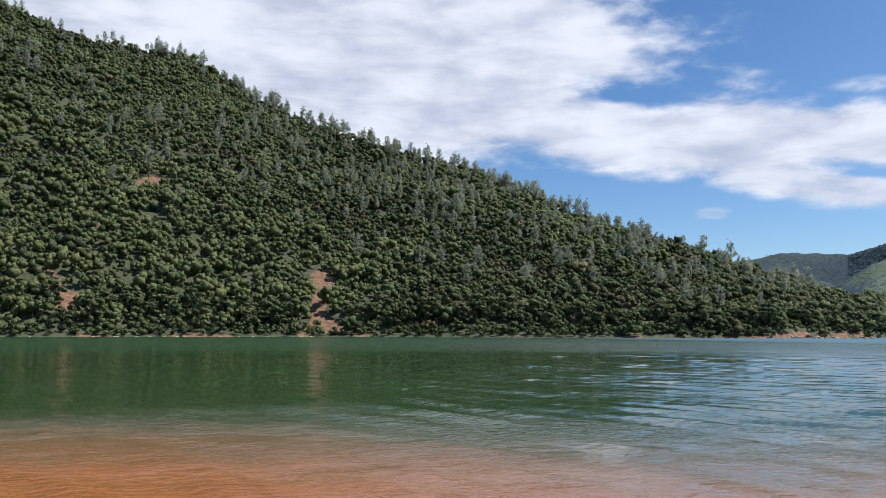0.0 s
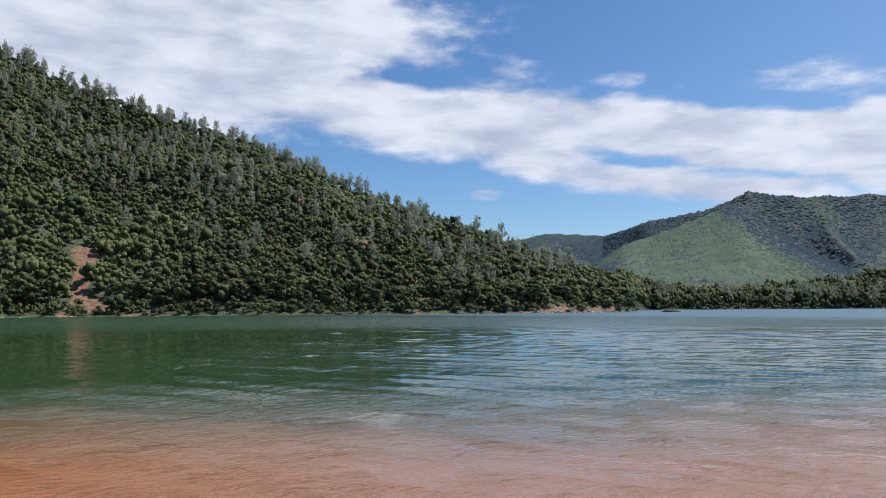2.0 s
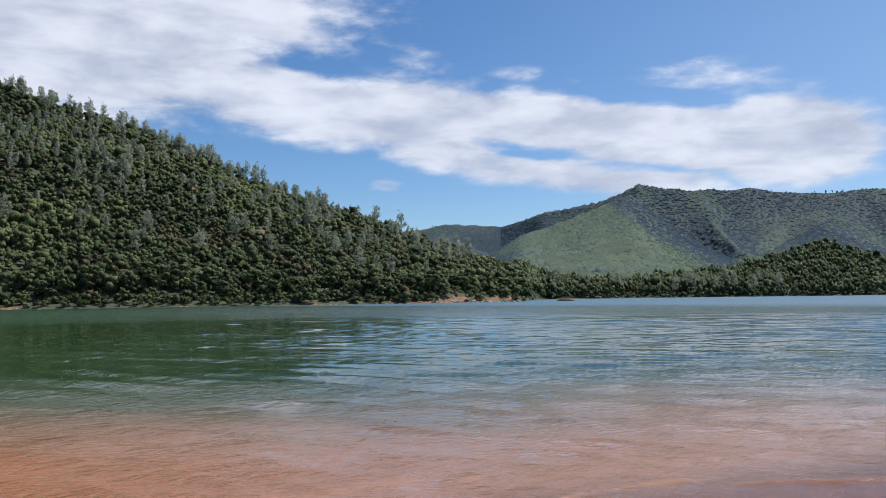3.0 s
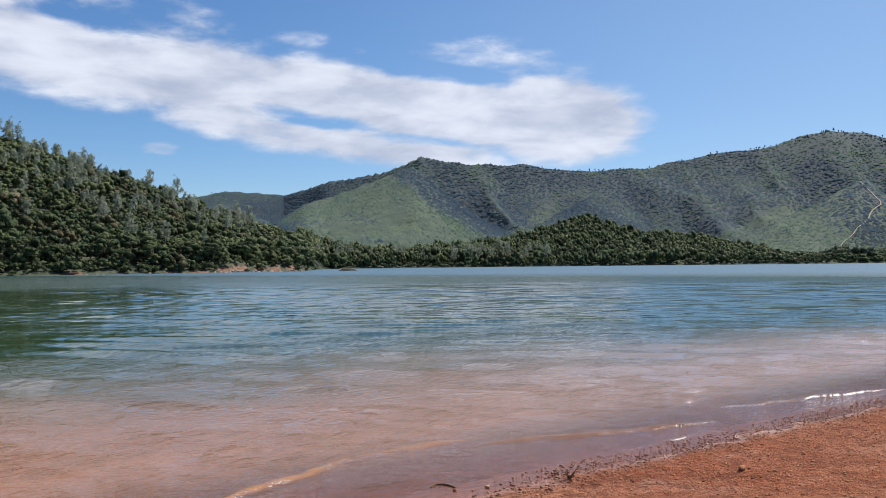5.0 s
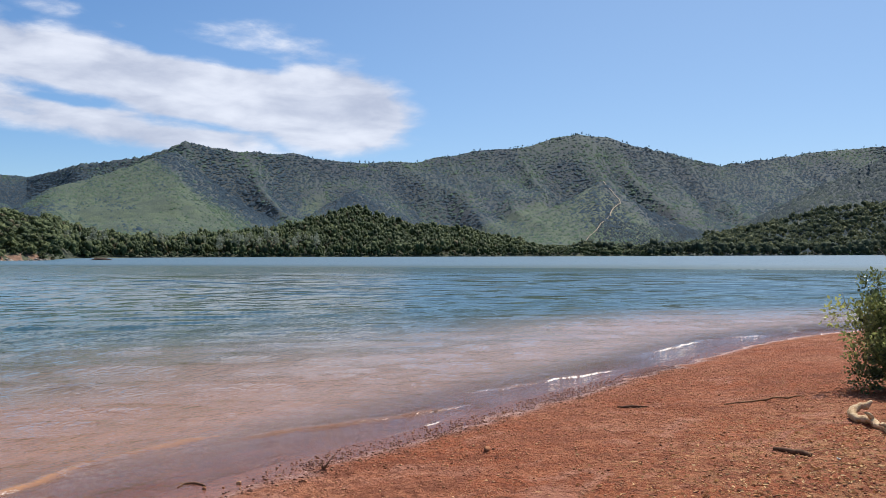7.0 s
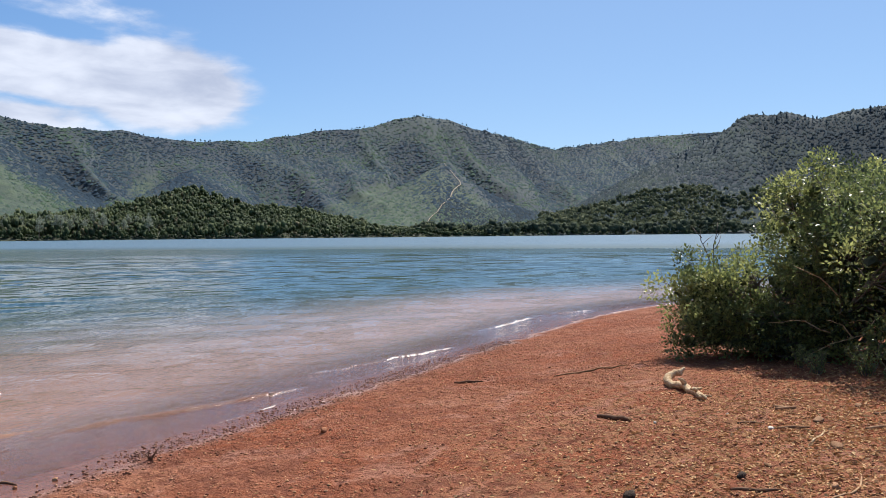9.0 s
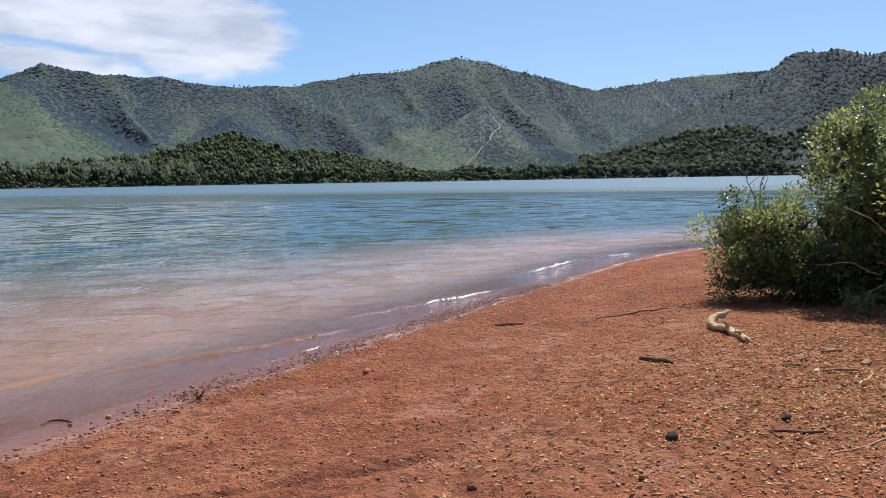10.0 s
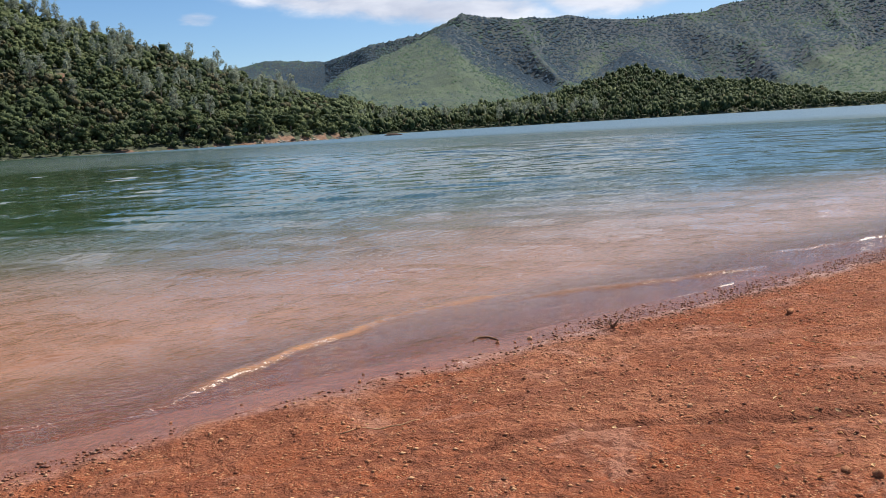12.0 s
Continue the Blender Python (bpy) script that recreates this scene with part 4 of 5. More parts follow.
def right_woods():
    p, az, r = scatter(43, 76, 560, 1010, 2.6)
    p = p + rng.normal(0, 1.4, p.shape)
    az, r = np.degrees(np.arctan2(p[:, 0], p[:, 1])), np.hypot(p[:, 0], p[:, 1])
    shore = np.interp(az, *SHORE)
    low = np.interp(az, HILL_TABLES["right_low"][0], HILL_TABLES["right_low"][2])
    keep = (r > shore + 12) & (r < np.interp(az, HILL_TABLES["right"][0], HILL_TABLES["right"][2]) + 25)
    thick = 0.75 + 0.8 * field(p[:, 0], p[:, 1], 45, 91, 3) - 0.5 * grassy(az, r, on_ground(p[:, 0], p[:, 1]))
    keep &= thick + rng.normal(0, 0.35, len(r)) > 0
    p, az, r = p[keep], az[keep], r[keep]
    z = on_ground(p[:, 0], p[:, 1])
    big = np.clip(rng.lognormal(0, 0.35, len(r)), 0.45, 2.2)
    # tint follows the ribs as well, which shades the relief by colour
    tint = np.clip(0.42 + 0.35 * gullies(p[:, 0], p[:, 1]) + 0.5 * field(p[:, 0], p[:, 1], 60, 36, 3) + rng.normal(0, 0.14, len(r)), 0, 1)
    c = np.stack([p[:, 0], p[:, 1], z - 0.1], -1)
    wood("hill_scrub", lumps(c, np.stack([1.6 * big, 1.4 * big], -1), 1, tint, TENT, TENT_FACES, 0.0, (0.8, 1.2)), HAZY_HILL_SCRUB, "grey-green scrub with painted blue haze on the hill beyond the lake", "shrubs")
    # closer trees on the low hill in front and along its shore
    p, az, r = scatter(41, 74, 500, 830, 5.2)
    shore = np.interp(az, *SHORE)
    low = np.interp(az, HILL_TABLES["right_low"][0], HILL_TABLES["right_low"][2])
    keep = (r > shore + 0.6) & (r < low + 6) & (r < shore + np.where(az < 50, 90, 400)) & (field(p[:, 0], p[:, 1], 26, 92, 2) > -0.38)
    p, az, r, shore = p[keep], az[keep], r[keep], shore[keep]
    z = on_ground(p[:, 0], p[:, 1])
    big = np.clip(rng.lognormal(0, 0.3, len(r)), 0.5, 2.0) * np.where(r - shore < 25, 1.35, 1.0)
    tint = np.clip(0.48 + 0.45 * field(p[:, 0], p[:, 1], 30, 38, 3) + rng.normal(0, 0.2, len(r)) - 0.3 * (r - shore < 18), 0, 1)
    c = np.stack([p[:, 0], p[:, 1], z + 1.6 * big], -1)
    wood("low_hill_trees", lumps(c, np.stack([2.7 * big, 2.9 * big], -1), 3, tint, OCTA, OCTA_FACES, 0.55, (0.36, 0.58), 10, 0.8), HILL_TREES, "green trees and brush on the low hill by the lake")


def far_scrub():
    p, az, r = scatter(-3, 72, 560, 1930, 4.3)
    p = p + rng.normal(0, 1.6, p.shape)
    az, r = np.degrees(np.arctan2(p[:, 0], p[:, 1])), np.hypot(p[:, 0], p[:, 1])
    z = on_ground(p[:, 0], p[:, 1])
    rib = gullies(p[:, 0], p[:, 1])
    green = grassy(az, r, z)
    thick = 0.5 - 0.45 * rib + 0.9 * field(p[:, 0], p[:, 1], 150, 57) - 0.55 * green
    keep = thick + rng.normal(0, 0.35, len(r)) > -0.35
    keep &= ~((az > 51) & (r < 1000))
    keep &= r < np.interp(az, HILL_TABLES["back"][0], HILL_TABLES["back"][2]) + 12
    p, az, r, rib, green, z = p[keep], az[keep], r[keep], rib[keep], green[keep], z[keep]
    big = np.clip(rng.lognormal(0, 0.35, len(r)), 0.45, 2.2) * np.where(rib < -0.2, 1.2, 1.0) * (1 - 0.35 * green)
    wide, high = 2.2 * big, 1.2 * big
    # paler tint on ribs, darker in gullies: part brush, part painted relief shading
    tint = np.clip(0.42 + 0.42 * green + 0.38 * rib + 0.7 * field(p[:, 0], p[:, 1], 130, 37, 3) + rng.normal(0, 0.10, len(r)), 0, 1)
    c = np.stack([p[:, 0], p[:, 1], z], -1)
    wood("mountain_scrub", lumps(c, np.stack([wide, high], -1), 1, tint, TENT, TENT_FACES, 0.0, (0.8, 1.2)), HAZY_SCRUB, "chaparral scrub dotted over the far mountain slopes")


near_woods()
knoll_woods()
far_bank_shade()
right_woods()
far_scrub()

# ---------------------------------------------------------------- single trees, rocks


def part(name, me, parent, label=""):
    ob = new(name, me)
    ob.parent = parent
    return tagged(ob, label) if label else ob


def tube_data(points, radii, sides=7, knobbly=0.0):
    """Vertices and quads of a round bar through the points."""
    pts = [Vector(p) for p in points]
    verts, faces = [], []
    side = None
    for i, p in enumerate(pts):
        way = (pts[min(i + 1, len(pts) - 1)] - pts[max(i - 1, 0)]).normalized()
        side = way.orthogonal().normalized() if side is None else (side - way * side.dot(way)).normalized()
        other = way.cross(side)
        for k in range(sides):
            a = 2 * math.pi * k / sides
            rad = radii[i] * (1 + knobbly * rng.uniform(-1, 1))
            verts.append(p + (side * math.cos(a) + other * math.sin(a)) * rad)
    for i in range(len(pts) - 1):
        for k in range(sides):
            b = (k + 1) % sides
            faces.append((i * sides + k, i * sides + b, (i + 1) * sides + b, (i + 1) * sides + k))
    n = len(verts)
    verts += [pts[0], pts[-1]]
    for k in range(sides):
        b = (k + 1) % sides
        faces.append((n, b, k, k))
        faces.append((n + 1, n - sides + k, n - sides + b, n - sides + b))
    return verts, faces


def bar_mesh(name, bars, mat):
    """One mesh out of round bars: each is points, radii, sides, knobbly."""
    bm = bmesh.new()
    for bar in bars:
        v, f = tube_data(*bar)
        vs = [bm.verts.new(p) for p in v]
        for q in f:
            face = bm.faces.new([vs[k] for k in dict.fromkeys(q)])
            face.smooth = True
    me = bpy.data.meshes.new(name)
    bm.to_mesh(me)
    bm.free()
    me.materials.append(mat)
    return me


def bent(a, b, bow, steps=6, rough=0.0):
    """Points from a to b along a slightly crooked line."""
    a, b = Vector(a), Vector(b)
    return [a.lerp(b, k / steps) + Vector(bow) * math.sin(math.pi * k / steps) + Vector(rng.normal(0, rough, 3)) * (0 < k < steps) for k in range(steps + 1)]


def pine(high, seed):
    """A grey pine: forked pale trunk and loose tufts of needles."""
    global rng
    keep, rng = rng, np.random.default_rng(seed)
    lean = rng.normal(0, 0.03 * high, 2)
    top = Vector((lean[0], lean[1], high * 0.96))
    fork = Vector((lean[0] * 0.5, lean[1] * 0.5, high * 0.5))
    side = Vector((*rng.normal(0, 0.09 * high, 2), high * 0.86))
    bars = [(bent((0, 0, -0.5), top, (0.15, 0.1, 0), 6, 0.05), [0.024 * high * (1 - 0.8 * k / 6) for k in range(7)], 6, 0.1),
            (bent(fork, side, (0.2, 0, 0), 4, 0.05), [0.012 * high * (1 - 0.7 * k / 4) for k in range(5)], 5, 0.1)]
    spots, sizes = [], []
    for k in range(38):
        z = rng.uniform(0.25, 1.0) ** 0.85
        axis = Vector((lean[0], lean[1], 0)) * z + Vector((0, 0, z * high))
        if k % 3 == 0:
            axis = fork.lerp(side, min(1.1, max(0, (z - 0.45) / 0.45)))
        reach = high * 0.20 * (1.3 - z) * rng.uniform(0.3, 1.1)
        a = rng.uniform(0, 6.28)
        tip = axis + Vector((math.cos(a) * reach, math.sin(a) * reach, reach * 0.35))
        spots.append(tip)
        sizes.append((high * 0.078 * rng.uniform(0.7, 1.4), high * 0.095 * rng.uniform(0.8, 1.5)))
        if reach > 0.9:
            bars.append((bent(axis - Vector((0, 0, 0.2)), tip, (0, 0, 0), 1), [0.005 * high, 0.002 * high], 3, 0))
    v, t = leaf_cloud(np.array([tuple(p) for p in spots]), np.array(sizes), 15, 0.024 * high, rng.uniform(0.2, 0.9, len(spots)), up=0.4, lobes=3)
    crown = mesh_from("crown", v, np.arange(len(v)).reshape(-1, 3), [NEEDLES], None, False, {"tint": t})
    trunk = bar_mesh("trunk", bars, BARK)
    rng = keep
    return trunk, crown


def oak(high, seed):
    """A round-headed oak of the shore: short limbs under a lumpy crown."""
    global rng
    keep, rng = rng, np.random.default_rng(seed)
    bars = [(bent((0, 0, -0.4), (0.2, 0.1, high * 0.5), (0.15, 0, 0), 4, 0.04), [0.03 * high * (1 - 0.12 * k) for k in range(5)], 6, 0.1)]
    spots, sizes = [], []
    for k in range(15):
        a, z = rng.uniform(0, 6.28), rng.uniform(0.25, 0.88)
        reach = high * 0.42 * math.sqrt(max(0.05, 1 - ((z - 0.45) / 0.5) ** 2)) * rng.uniform(0.45, 1)
        tip = Vector((math.cos(a) * reach, math.sin(a) * reach, z * high))
        spots.append(tip)
        sizes.append((high * 0.2 * rng.uniform(0.7, 1.2), high * 0.17 * rng.uniform(0.7, 1.2)))
        bars.append((bent((0.1, 0.05, high * 0.3), tip, (0, 0, 0.2), 3), [0.015 * high, 0.01 * high, 0.007 * high, 0.004 * high], 4, 0))
    where_, how, tints = np.array([tuple(p) for p in spots]), np.array(sizes), rng.uniform(0.1, 0.9, len(spots))
    v, t = leaf_cloud(where_, how, 34, 0.038 * high, tints, up=0.3)
    (lv, lt, lf), = lumps(where_, how, 3, tints, spread=0.5, fat=(0.42, 0.62))
    faces = np.concatenate([np.arange(len(v)).reshape(-1, 3), lf + len(v)])
    crown = mesh_from("crown", np.concatenate([v, lv]), faces, [OAK], None, np.arange(len(faces)) >= len(v) // 3, {"tint": np.concatenate([t, lt])})
    trunk = bar_mesh("trunk", bars, BARK)
    rng = keep
    return trunk, crown


def standing(name, meshes, x, y, turn, size, label, category, group):
    z = float(on_ground(np.array([x]), np.array([y]))[0])
    root = new(name)
    root.matrix_world = pose(x, y, z, 0, 0, turn) @ Matrix.Scale(size, 4)
    part("trunk", meshes[0], root)
    part("crown", meshes[1], root)
    return tagged(root, label, category, group)


def polar(az, r):
    return r * math.sin(radians(az)), r * math.cos(radians(az))


def grow_pines():
    kinds = [pine(h, 40 + k) for k, h in enumerate((11.0, 12.5, 10.0, 13.5, 9.0, 12.0))]
    ha, _, hr = HILL_TABLES["near"]
    pick = np.random.default_rng(77)
    # along the ridge, in loose groups as they stand
    for az in np.concatenate([pick.uniform(-50, -41, 34), pick.uniform(-40.5, -33, 48), pick.uniform(-33, -22, 64), pick.uniform(-22, -12, 56), pick.uniform(-12, -3, 44), pick.uniform(-3, 4, 12)]):
        x, y = polar(az, float(np.interp(az, ha, hr)) - pick.uniform(-3, 16))
        standing("pine_tree", kinds[pick.integers(6)], x, y, pick.uniform(0, 360), pick.uniform(0.45, 0.92) * (0.7 if az > -6 else 1), "slender grey-green pine standing on the ridge", "pine tree", "pines on the ridge")
    # the tall lone ones at the low end of the ridge
    for az, r, size in ((-1.15, 382, 0.98), (2.7, 395, 0.85)):
        standing("pine_tree", kinds[1], *polar(az, r), 30, size, "tall lone pine at the end of the ridge", "pine tree", "pines on the ridge")
    # scattered over the slope
    for k in range(84):
        az = pick.uniform(-49, 4)
        t = pick.uniform(0.15, 0.95)
        x, y = polar(az, float(np.interp(az, *SHORE)) * (1 - t) + t * float(np.interp(az, ha, hr)))
        standing("pine_tree", kinds[pick.integers(6)], x, y, pick.uniform(0, 360), pick.uniform(0.55, 0.95), "grey-green pine rising above the oak wood", "pine tree", "pines on the slope")
    # pines by the flat shore beyond the spit
    for k in range(40):
        az = pick.uniform(8.0, 24)
        x, y = polar(az, float(np.interp(az, *SHORE)) + pick.uniform(4, 40))
        standing("pine_tree", kinds[pick.integers(6)], x, y, pick.uniform(0, 360), pick.uniform(0.6, 0.95), "pine in the tree belt across the lake", "pine tree", "pines by the far shore")
    # the thin stand high on the slope, too many to pick apart
    az = np.concatenate([pick.uniform(-36, 4, 300), pick.uniform(-50, -20, 110)])
    t = np.concatenate([pick.uniform(0.42, 0.98, 300), pick.uniform(0.3, 0.98, 110)])
    many = len(az)
    r = np.interp(az, *SHORE) * (1 - t) + t * np.interp(az, ha, hr)
    x, y = r * np.sin(np.radians(az)), r * np.cos(np.radians(az))
    tall = pick.uniform(2.2, 4.6, many)
    spots = np.stack([x, y, on_ground(x, y) + 1.8 + tall * 0.8], -1)
    wood("slope_pines", [leaf_cloud(spots, np.stack([tall * 0.30, tall], -1), 120, 0.33, pick.uniform(0.1, 0.9, many), lobes=9)], NEEDLES, "pale grey-green young pines high on the wooded slope")
    # tiny ones on the far ridges, too far off to pick apart
    fa, _, fr = HILL_TABLES["back"]
    ra, _, rr = HILL_TABLES["right"]
    a1 = np.concatenate([pick.uniform(39, 45, 30), pick.uniform(46, 58, 50), pick.uniform(26, 39, 24), pick.uniform(0, 60, 30)])
    a2 = pick.uniform(59, 71.5, 50)
    az = np.concatenate([a1, a2])
    r = np.concatenate([np.interp(a1, fa, fr) - pick.uniform(0, 22, len(a1)), np.interp(a2, ra, rr) - pick.uniform(0, 60, len(a2))])
    x, y = r * np.sin(np.radians(az)), r * np.cos(np.radians(az))
    tall = pick.uniform(1.6, 3.4, len(x))
    spots = np.stack([x, y, on_ground(x, y) + tall * 0.9], -1)
    wood("mountain_pines", [leaf_cloud(spots, np.stack([tall * 0.38, tall], -1), 34, 0.62, pick.uniform(0, 0.4, len(x)), lobes=6)], HAZY_SCRUB, "distant pines along the mountain ridges")


def grow_oaks():
    kinds = [oak(h, 60 + k) for k, h in enumerate((7.0, 8.0, 6.2, 7.5))]
    pick = np.random.default_rng(78)
    for k in range(64):
        az = -48 + 55 * (k + pick.uniform(0.1, 0.9)) / 64
        r = float(np.interp(az, *SHORE)) + pick.uniform(6, 15)
        if float(bare_patches(np.array([az]), np.array([r]))[0]) > 0.35:
            continue
        x, y = polar(az, r)
        standing("oak_tree", kinds[pick.integers(4)], x, y, pick.uniform(0, 360), pick.uniform(0.65, 1.15), "round green oak by the far shore", "oak tree", "oaks by the shore")


def rock_mesh(name, mat, seed, flat=0.6, detail=2, rough=0.3):
    bm = bmesh.new()
    bmesh.ops.create_icosphere(bm, subdivisions=detail, radius=1.0)
    off = Vector((seed * 3.7, seed * 1.3, seed * 2.1))
    for v in bm.verts:
        k = 1 + rough * noise.noise(v.co * 1.3 + off) + rough * 0.5 * noise.noise(v.co * 3.1 + off)
        v.co = Vector((v.co.x * k, v.co.y * k * 0.8, v.co.z * k * flat))
    for f in bm.faces:
        f.smooth = detail > 1
    me = bpy.data.meshes.new(name)
    bm.to_mesh(me)
    bm.free()
    me.materials.append(mat)
    return me


def ground_z(x, y):
    return float(on_ground(np.array([x]), np.array([y]))[0])


def shore_rocks():
    shapes = [rock_mesh("shore_rock", PALE_ROCK, k, 0.5, 2, 0.45) for k in range(5)]
    pick = np.random.default_rng(80)
    for k in range(110):
        az = pick.uniform(0.3, 7.3) if k < 66 else pick.uniform(-48, 0)
        r = float(np.interp(az, *SHORE)) + pick.uniform(-1.8, 0.4)
        x, y = polar(az, r)
        ob = new("shore_rock", shapes[k % 5])
        s = pick.uniform(0.22, 0.62) * (1.5 if k % 9 == 0 else 1) if k < 66 else pick.uniform(0.2, 0.5)
        ob.matrix_world = pose(x, y, max(ground_z(x, y), -0.1) + 0.1 * s, 0, 0, pick.uniform(0, 360)) @ Matrix.Scale(s, 4)
        tagged(ob, "pale weathered rock at the far waterline", "rock", "rocks on the far shore")
    # the small dark islet off the spit: one low hump and two rocks beside it
    for az, r, size, label in ((10.03, 262, (1.4, 3.4, 2.2), "low dark rock islet standing in the lake"), (10.45, 263, (0.8, 1.2, 1.1), "dark rock beside the islet"), (9.62, 262.5, (0.7, 1.0, 1.4), "dark rock beside the islet")):
        x, y = polar(az, r)
        islet = new("rock_islet", rock_mesh("rock_islet", ROUGH_STONE, az, 0.42, 3, 0.5))
        islet.matrix_world = pose(x, y, -0.22, 0, 0, 80) @ Matrix.Diagonal((*size, 1))
        tagged(islet, label, "rock")


def mountain_trail():
    pts = [(43.3, 1040), (43.8, 1005), (44.35, 960), (44.45, 935), (44.0, 900), (43.85, 870), (43.75, 842), (43.4, 810), (42.9, 775), (42.4, 745), (42.0, 720)]
    az = np.interp(np.linspace(0, 10, 90), range(11), [p[0] for p in pts])
    r = np.interp(np.linspace(0, 10, 90), range(11), [p[1] for p in pts])
    az = az + 0.05 * field(r, r * 0, 25, 4)
    verts = []
    for w in (-0.032, 0.032):
        x, y = r * np.sin(np.radians(az + w)), r * np.cos(np.radians(az + w))
        verts.append(np.stack([x, y, on_ground(x, y) + 1.1], -1))
    me = mesh_from("trail", np.concatenate(verts), grid_faces(2, 90), [TRAIL])
    tagged(new("path", me), "pale dirt trail climbing the far spur", "path", kind="structure")


TRAIL = plain_material("trail_dirt", (0.25, 0.215, 0.16), (0.33, 0.285, 0.215), 0.95, 0.1)
grow_pines()
grow_oaks()
shore_rocks()
mountain_trail()

# ---------------------------------------------------------------- the bush on the beach


def leaves_data(spots, ways, length, width, fold=0.25):
    """Pointed leaves, two folded faces each, with stalk ends at the spots."""
    n = len(spots)
    ways = ways / np.linalg.norm(ways, axis=1, keepdims=True)
    side = np.cross(ways, rng.normal(size=(n, 3)) + np.array([0, 0, 1.2]))
    side /= np.linalg.norm(side, axis=1, keepdims=True) + 1e-9
    up = np.cross(side, ways)
    length = length * (0.65 + 0.7 * rng.random((n, 1)))
    width = width * (0.7 + 0.6 * rng.random((n, 1)))
    mid = spots + ways * length * 0.5
    a = spots
    b = mid + side * width - up * 0
    c = spots + ways * length + up * length * rng.normal(0, 0.12, (n, 1))
    d = mid - side * width
    lift = up * width * fold
    return np.stack([a, b + lift, c, d + lift], 1).reshape(-1, 3)


def leaf_faces(n):
    k = np.arange(n)[:, None] * 4
    return np.concatenate([k + np.array([[0, 1, 2]]), k + np.array([[0, 2, 3]])])


def build_bush():
    global rng
    rng = np.random.default_rng(11)
    base = Vector((11.2, 4.45, ground_z(11.2, 4.45)))
    root = new("bush")
    root.matrix_world = Matrix.Translation(base)
    # lobes: centre, half width, half height
    lobes = [((10.6, 5.25, 0.92), 0.64, 0.56), ((10.95, 4.8, 0.92), 0.78, 0.56), ((11.35, 3.85, 1.45), 1.0, 1.18), ((11.2, 4.1, 1.95), 0.6, 0.62), ((11.65, 3.2, 1.6), 1.05, 1.2), ((11.6, 3.6, 0.85), 1.0, 0.65),
             ((10.35, 2.6, 1.45), 0.85, 0.85), ((11.55, 2.7, 1.35), 1.1, 1.1), ((12.1, 2.2, 1.7), 1.1, 1.25), ((12.6, 3.8, 1.5), 1.1, 1.1), ((10.95, 4.2, 0.75), 0.6, 0.5), ((10.55, 5.0, 0.68), 0.6, 0.36), ((10.4, 5.2, 0.5), 0.5, 0.34), ((10.75, 4.6, 0.5), 0.6, 0.34), ((10.35, 4.95, 0.44), 0.42, 0.24), ((10.5, 4.45, 0.42), 0.45, 0.22), ((11.0, 3.4, 0.7), 0.7, 0.42), ((11.0, 2.6, 0.75), 0.7, 0.5), ((12.3, 1.2, 1.3), 1.0, 1.0), ((12.9, 2.6, 1.6), 1.1, 1.2)]
    clumps, weights, shade_cores = [], [], []
    for (x, y, z), w, h in lobes:
        for k in range(int((50 if h > 0.45 else 95) * w * (w + h) / 2)):
            d = rng.normal(size=3)
            d[2] = d[2] + 0.25
            d /= np.linalg.norm(d)
            rad = rng.uniform(0.66, 1.10)
            c = np.array((x, y, z)) + d * np.array((w, w, h)) * rad
            if c[2] > 0.24:
                clumps.append(c)
                weights.append(rng.uniform(0.16, 0.30))
                shade_cores.append(np.array((x, y, z)) + d * np.array((w, w, h)) * min(rad, 0.9) * 0.72)
    clumps, weights = np.array(clumps), np.array(weights)
    n = len(clumps)
    per = 150
    d = rng.normal(size=(n, per, 3))
    d[..., 2] += 0.35
    d /= np.linalg.norm(d, axis=2, keepdims=True)
    pos = clumps[:, None, :] + d * weights[:, None, None] * (0.35 + 0.65 * rng.random((n, per, 1)))
    ways = d + rng.normal(size=d.shape) * 0.6 + np.array([0, 0, 0.25])
    spots, ways = pos.reshape(-1, 3) - np.array(base), ways.reshape(-1, 3)
    v = leaves_data(spots, ways, 0.054, 0.0155)
    tint = np.repeat(np.clip(rng.normal(0.58, 0.30, n), 0, 1), per * 4)
    # added dark lumps within the lobes stand in for the bush's inner shade
    (cv, ct, cf), = lumps(np.array(shade_cores) - np.array(base), np.stack([weights, weights], -1), 1, np.full(n, 0.1), spread=0.3, fat=(0.18, 0.34))
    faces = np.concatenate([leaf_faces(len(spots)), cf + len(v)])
    part("foliage", mesh_from("foliage", np.concatenate([v, cv]), faces, [BUSH_LEAF], None, False, {"tint": np.concatenate([tint, ct])}), root, "small glossy olive-green leaves over dark shade lumps")
    # stems that fan out from the base, and grey twigs between the leaves
    for k, ((x, y, z), w, h) in enumerate(lobes):
        tip = Vector((x, y, z + h * 0.6)) - base
        foot = Vector((rng.normal(0, 0.25) - 0.1, rng.normal(0, 0.45) - 0.3, -0.05))
        bars = [(bent(foot, tip, (0, 0, -0.15), 7, 0.03), [0.045 * (1 - 0.11 * q) for q in range(8)], 7, 0.12)]
        near = [c for c in clumps if (Vector(c) - Vector((x, y, z))).length < max(w, h) * 1.05]
        for c in near[::2]:
            start = foot.lerp(tip, rng.uniform(0.3, 0.9))
            bars.append((bent(start, Vector(c) - base, (0, 0, 0.08), 4, 0.03), [0.014, 0.011, 0.008, 0.006, 0.004], 5, 0.1))
        part("branch", bar_mesh("branch", bars, BARK), root)
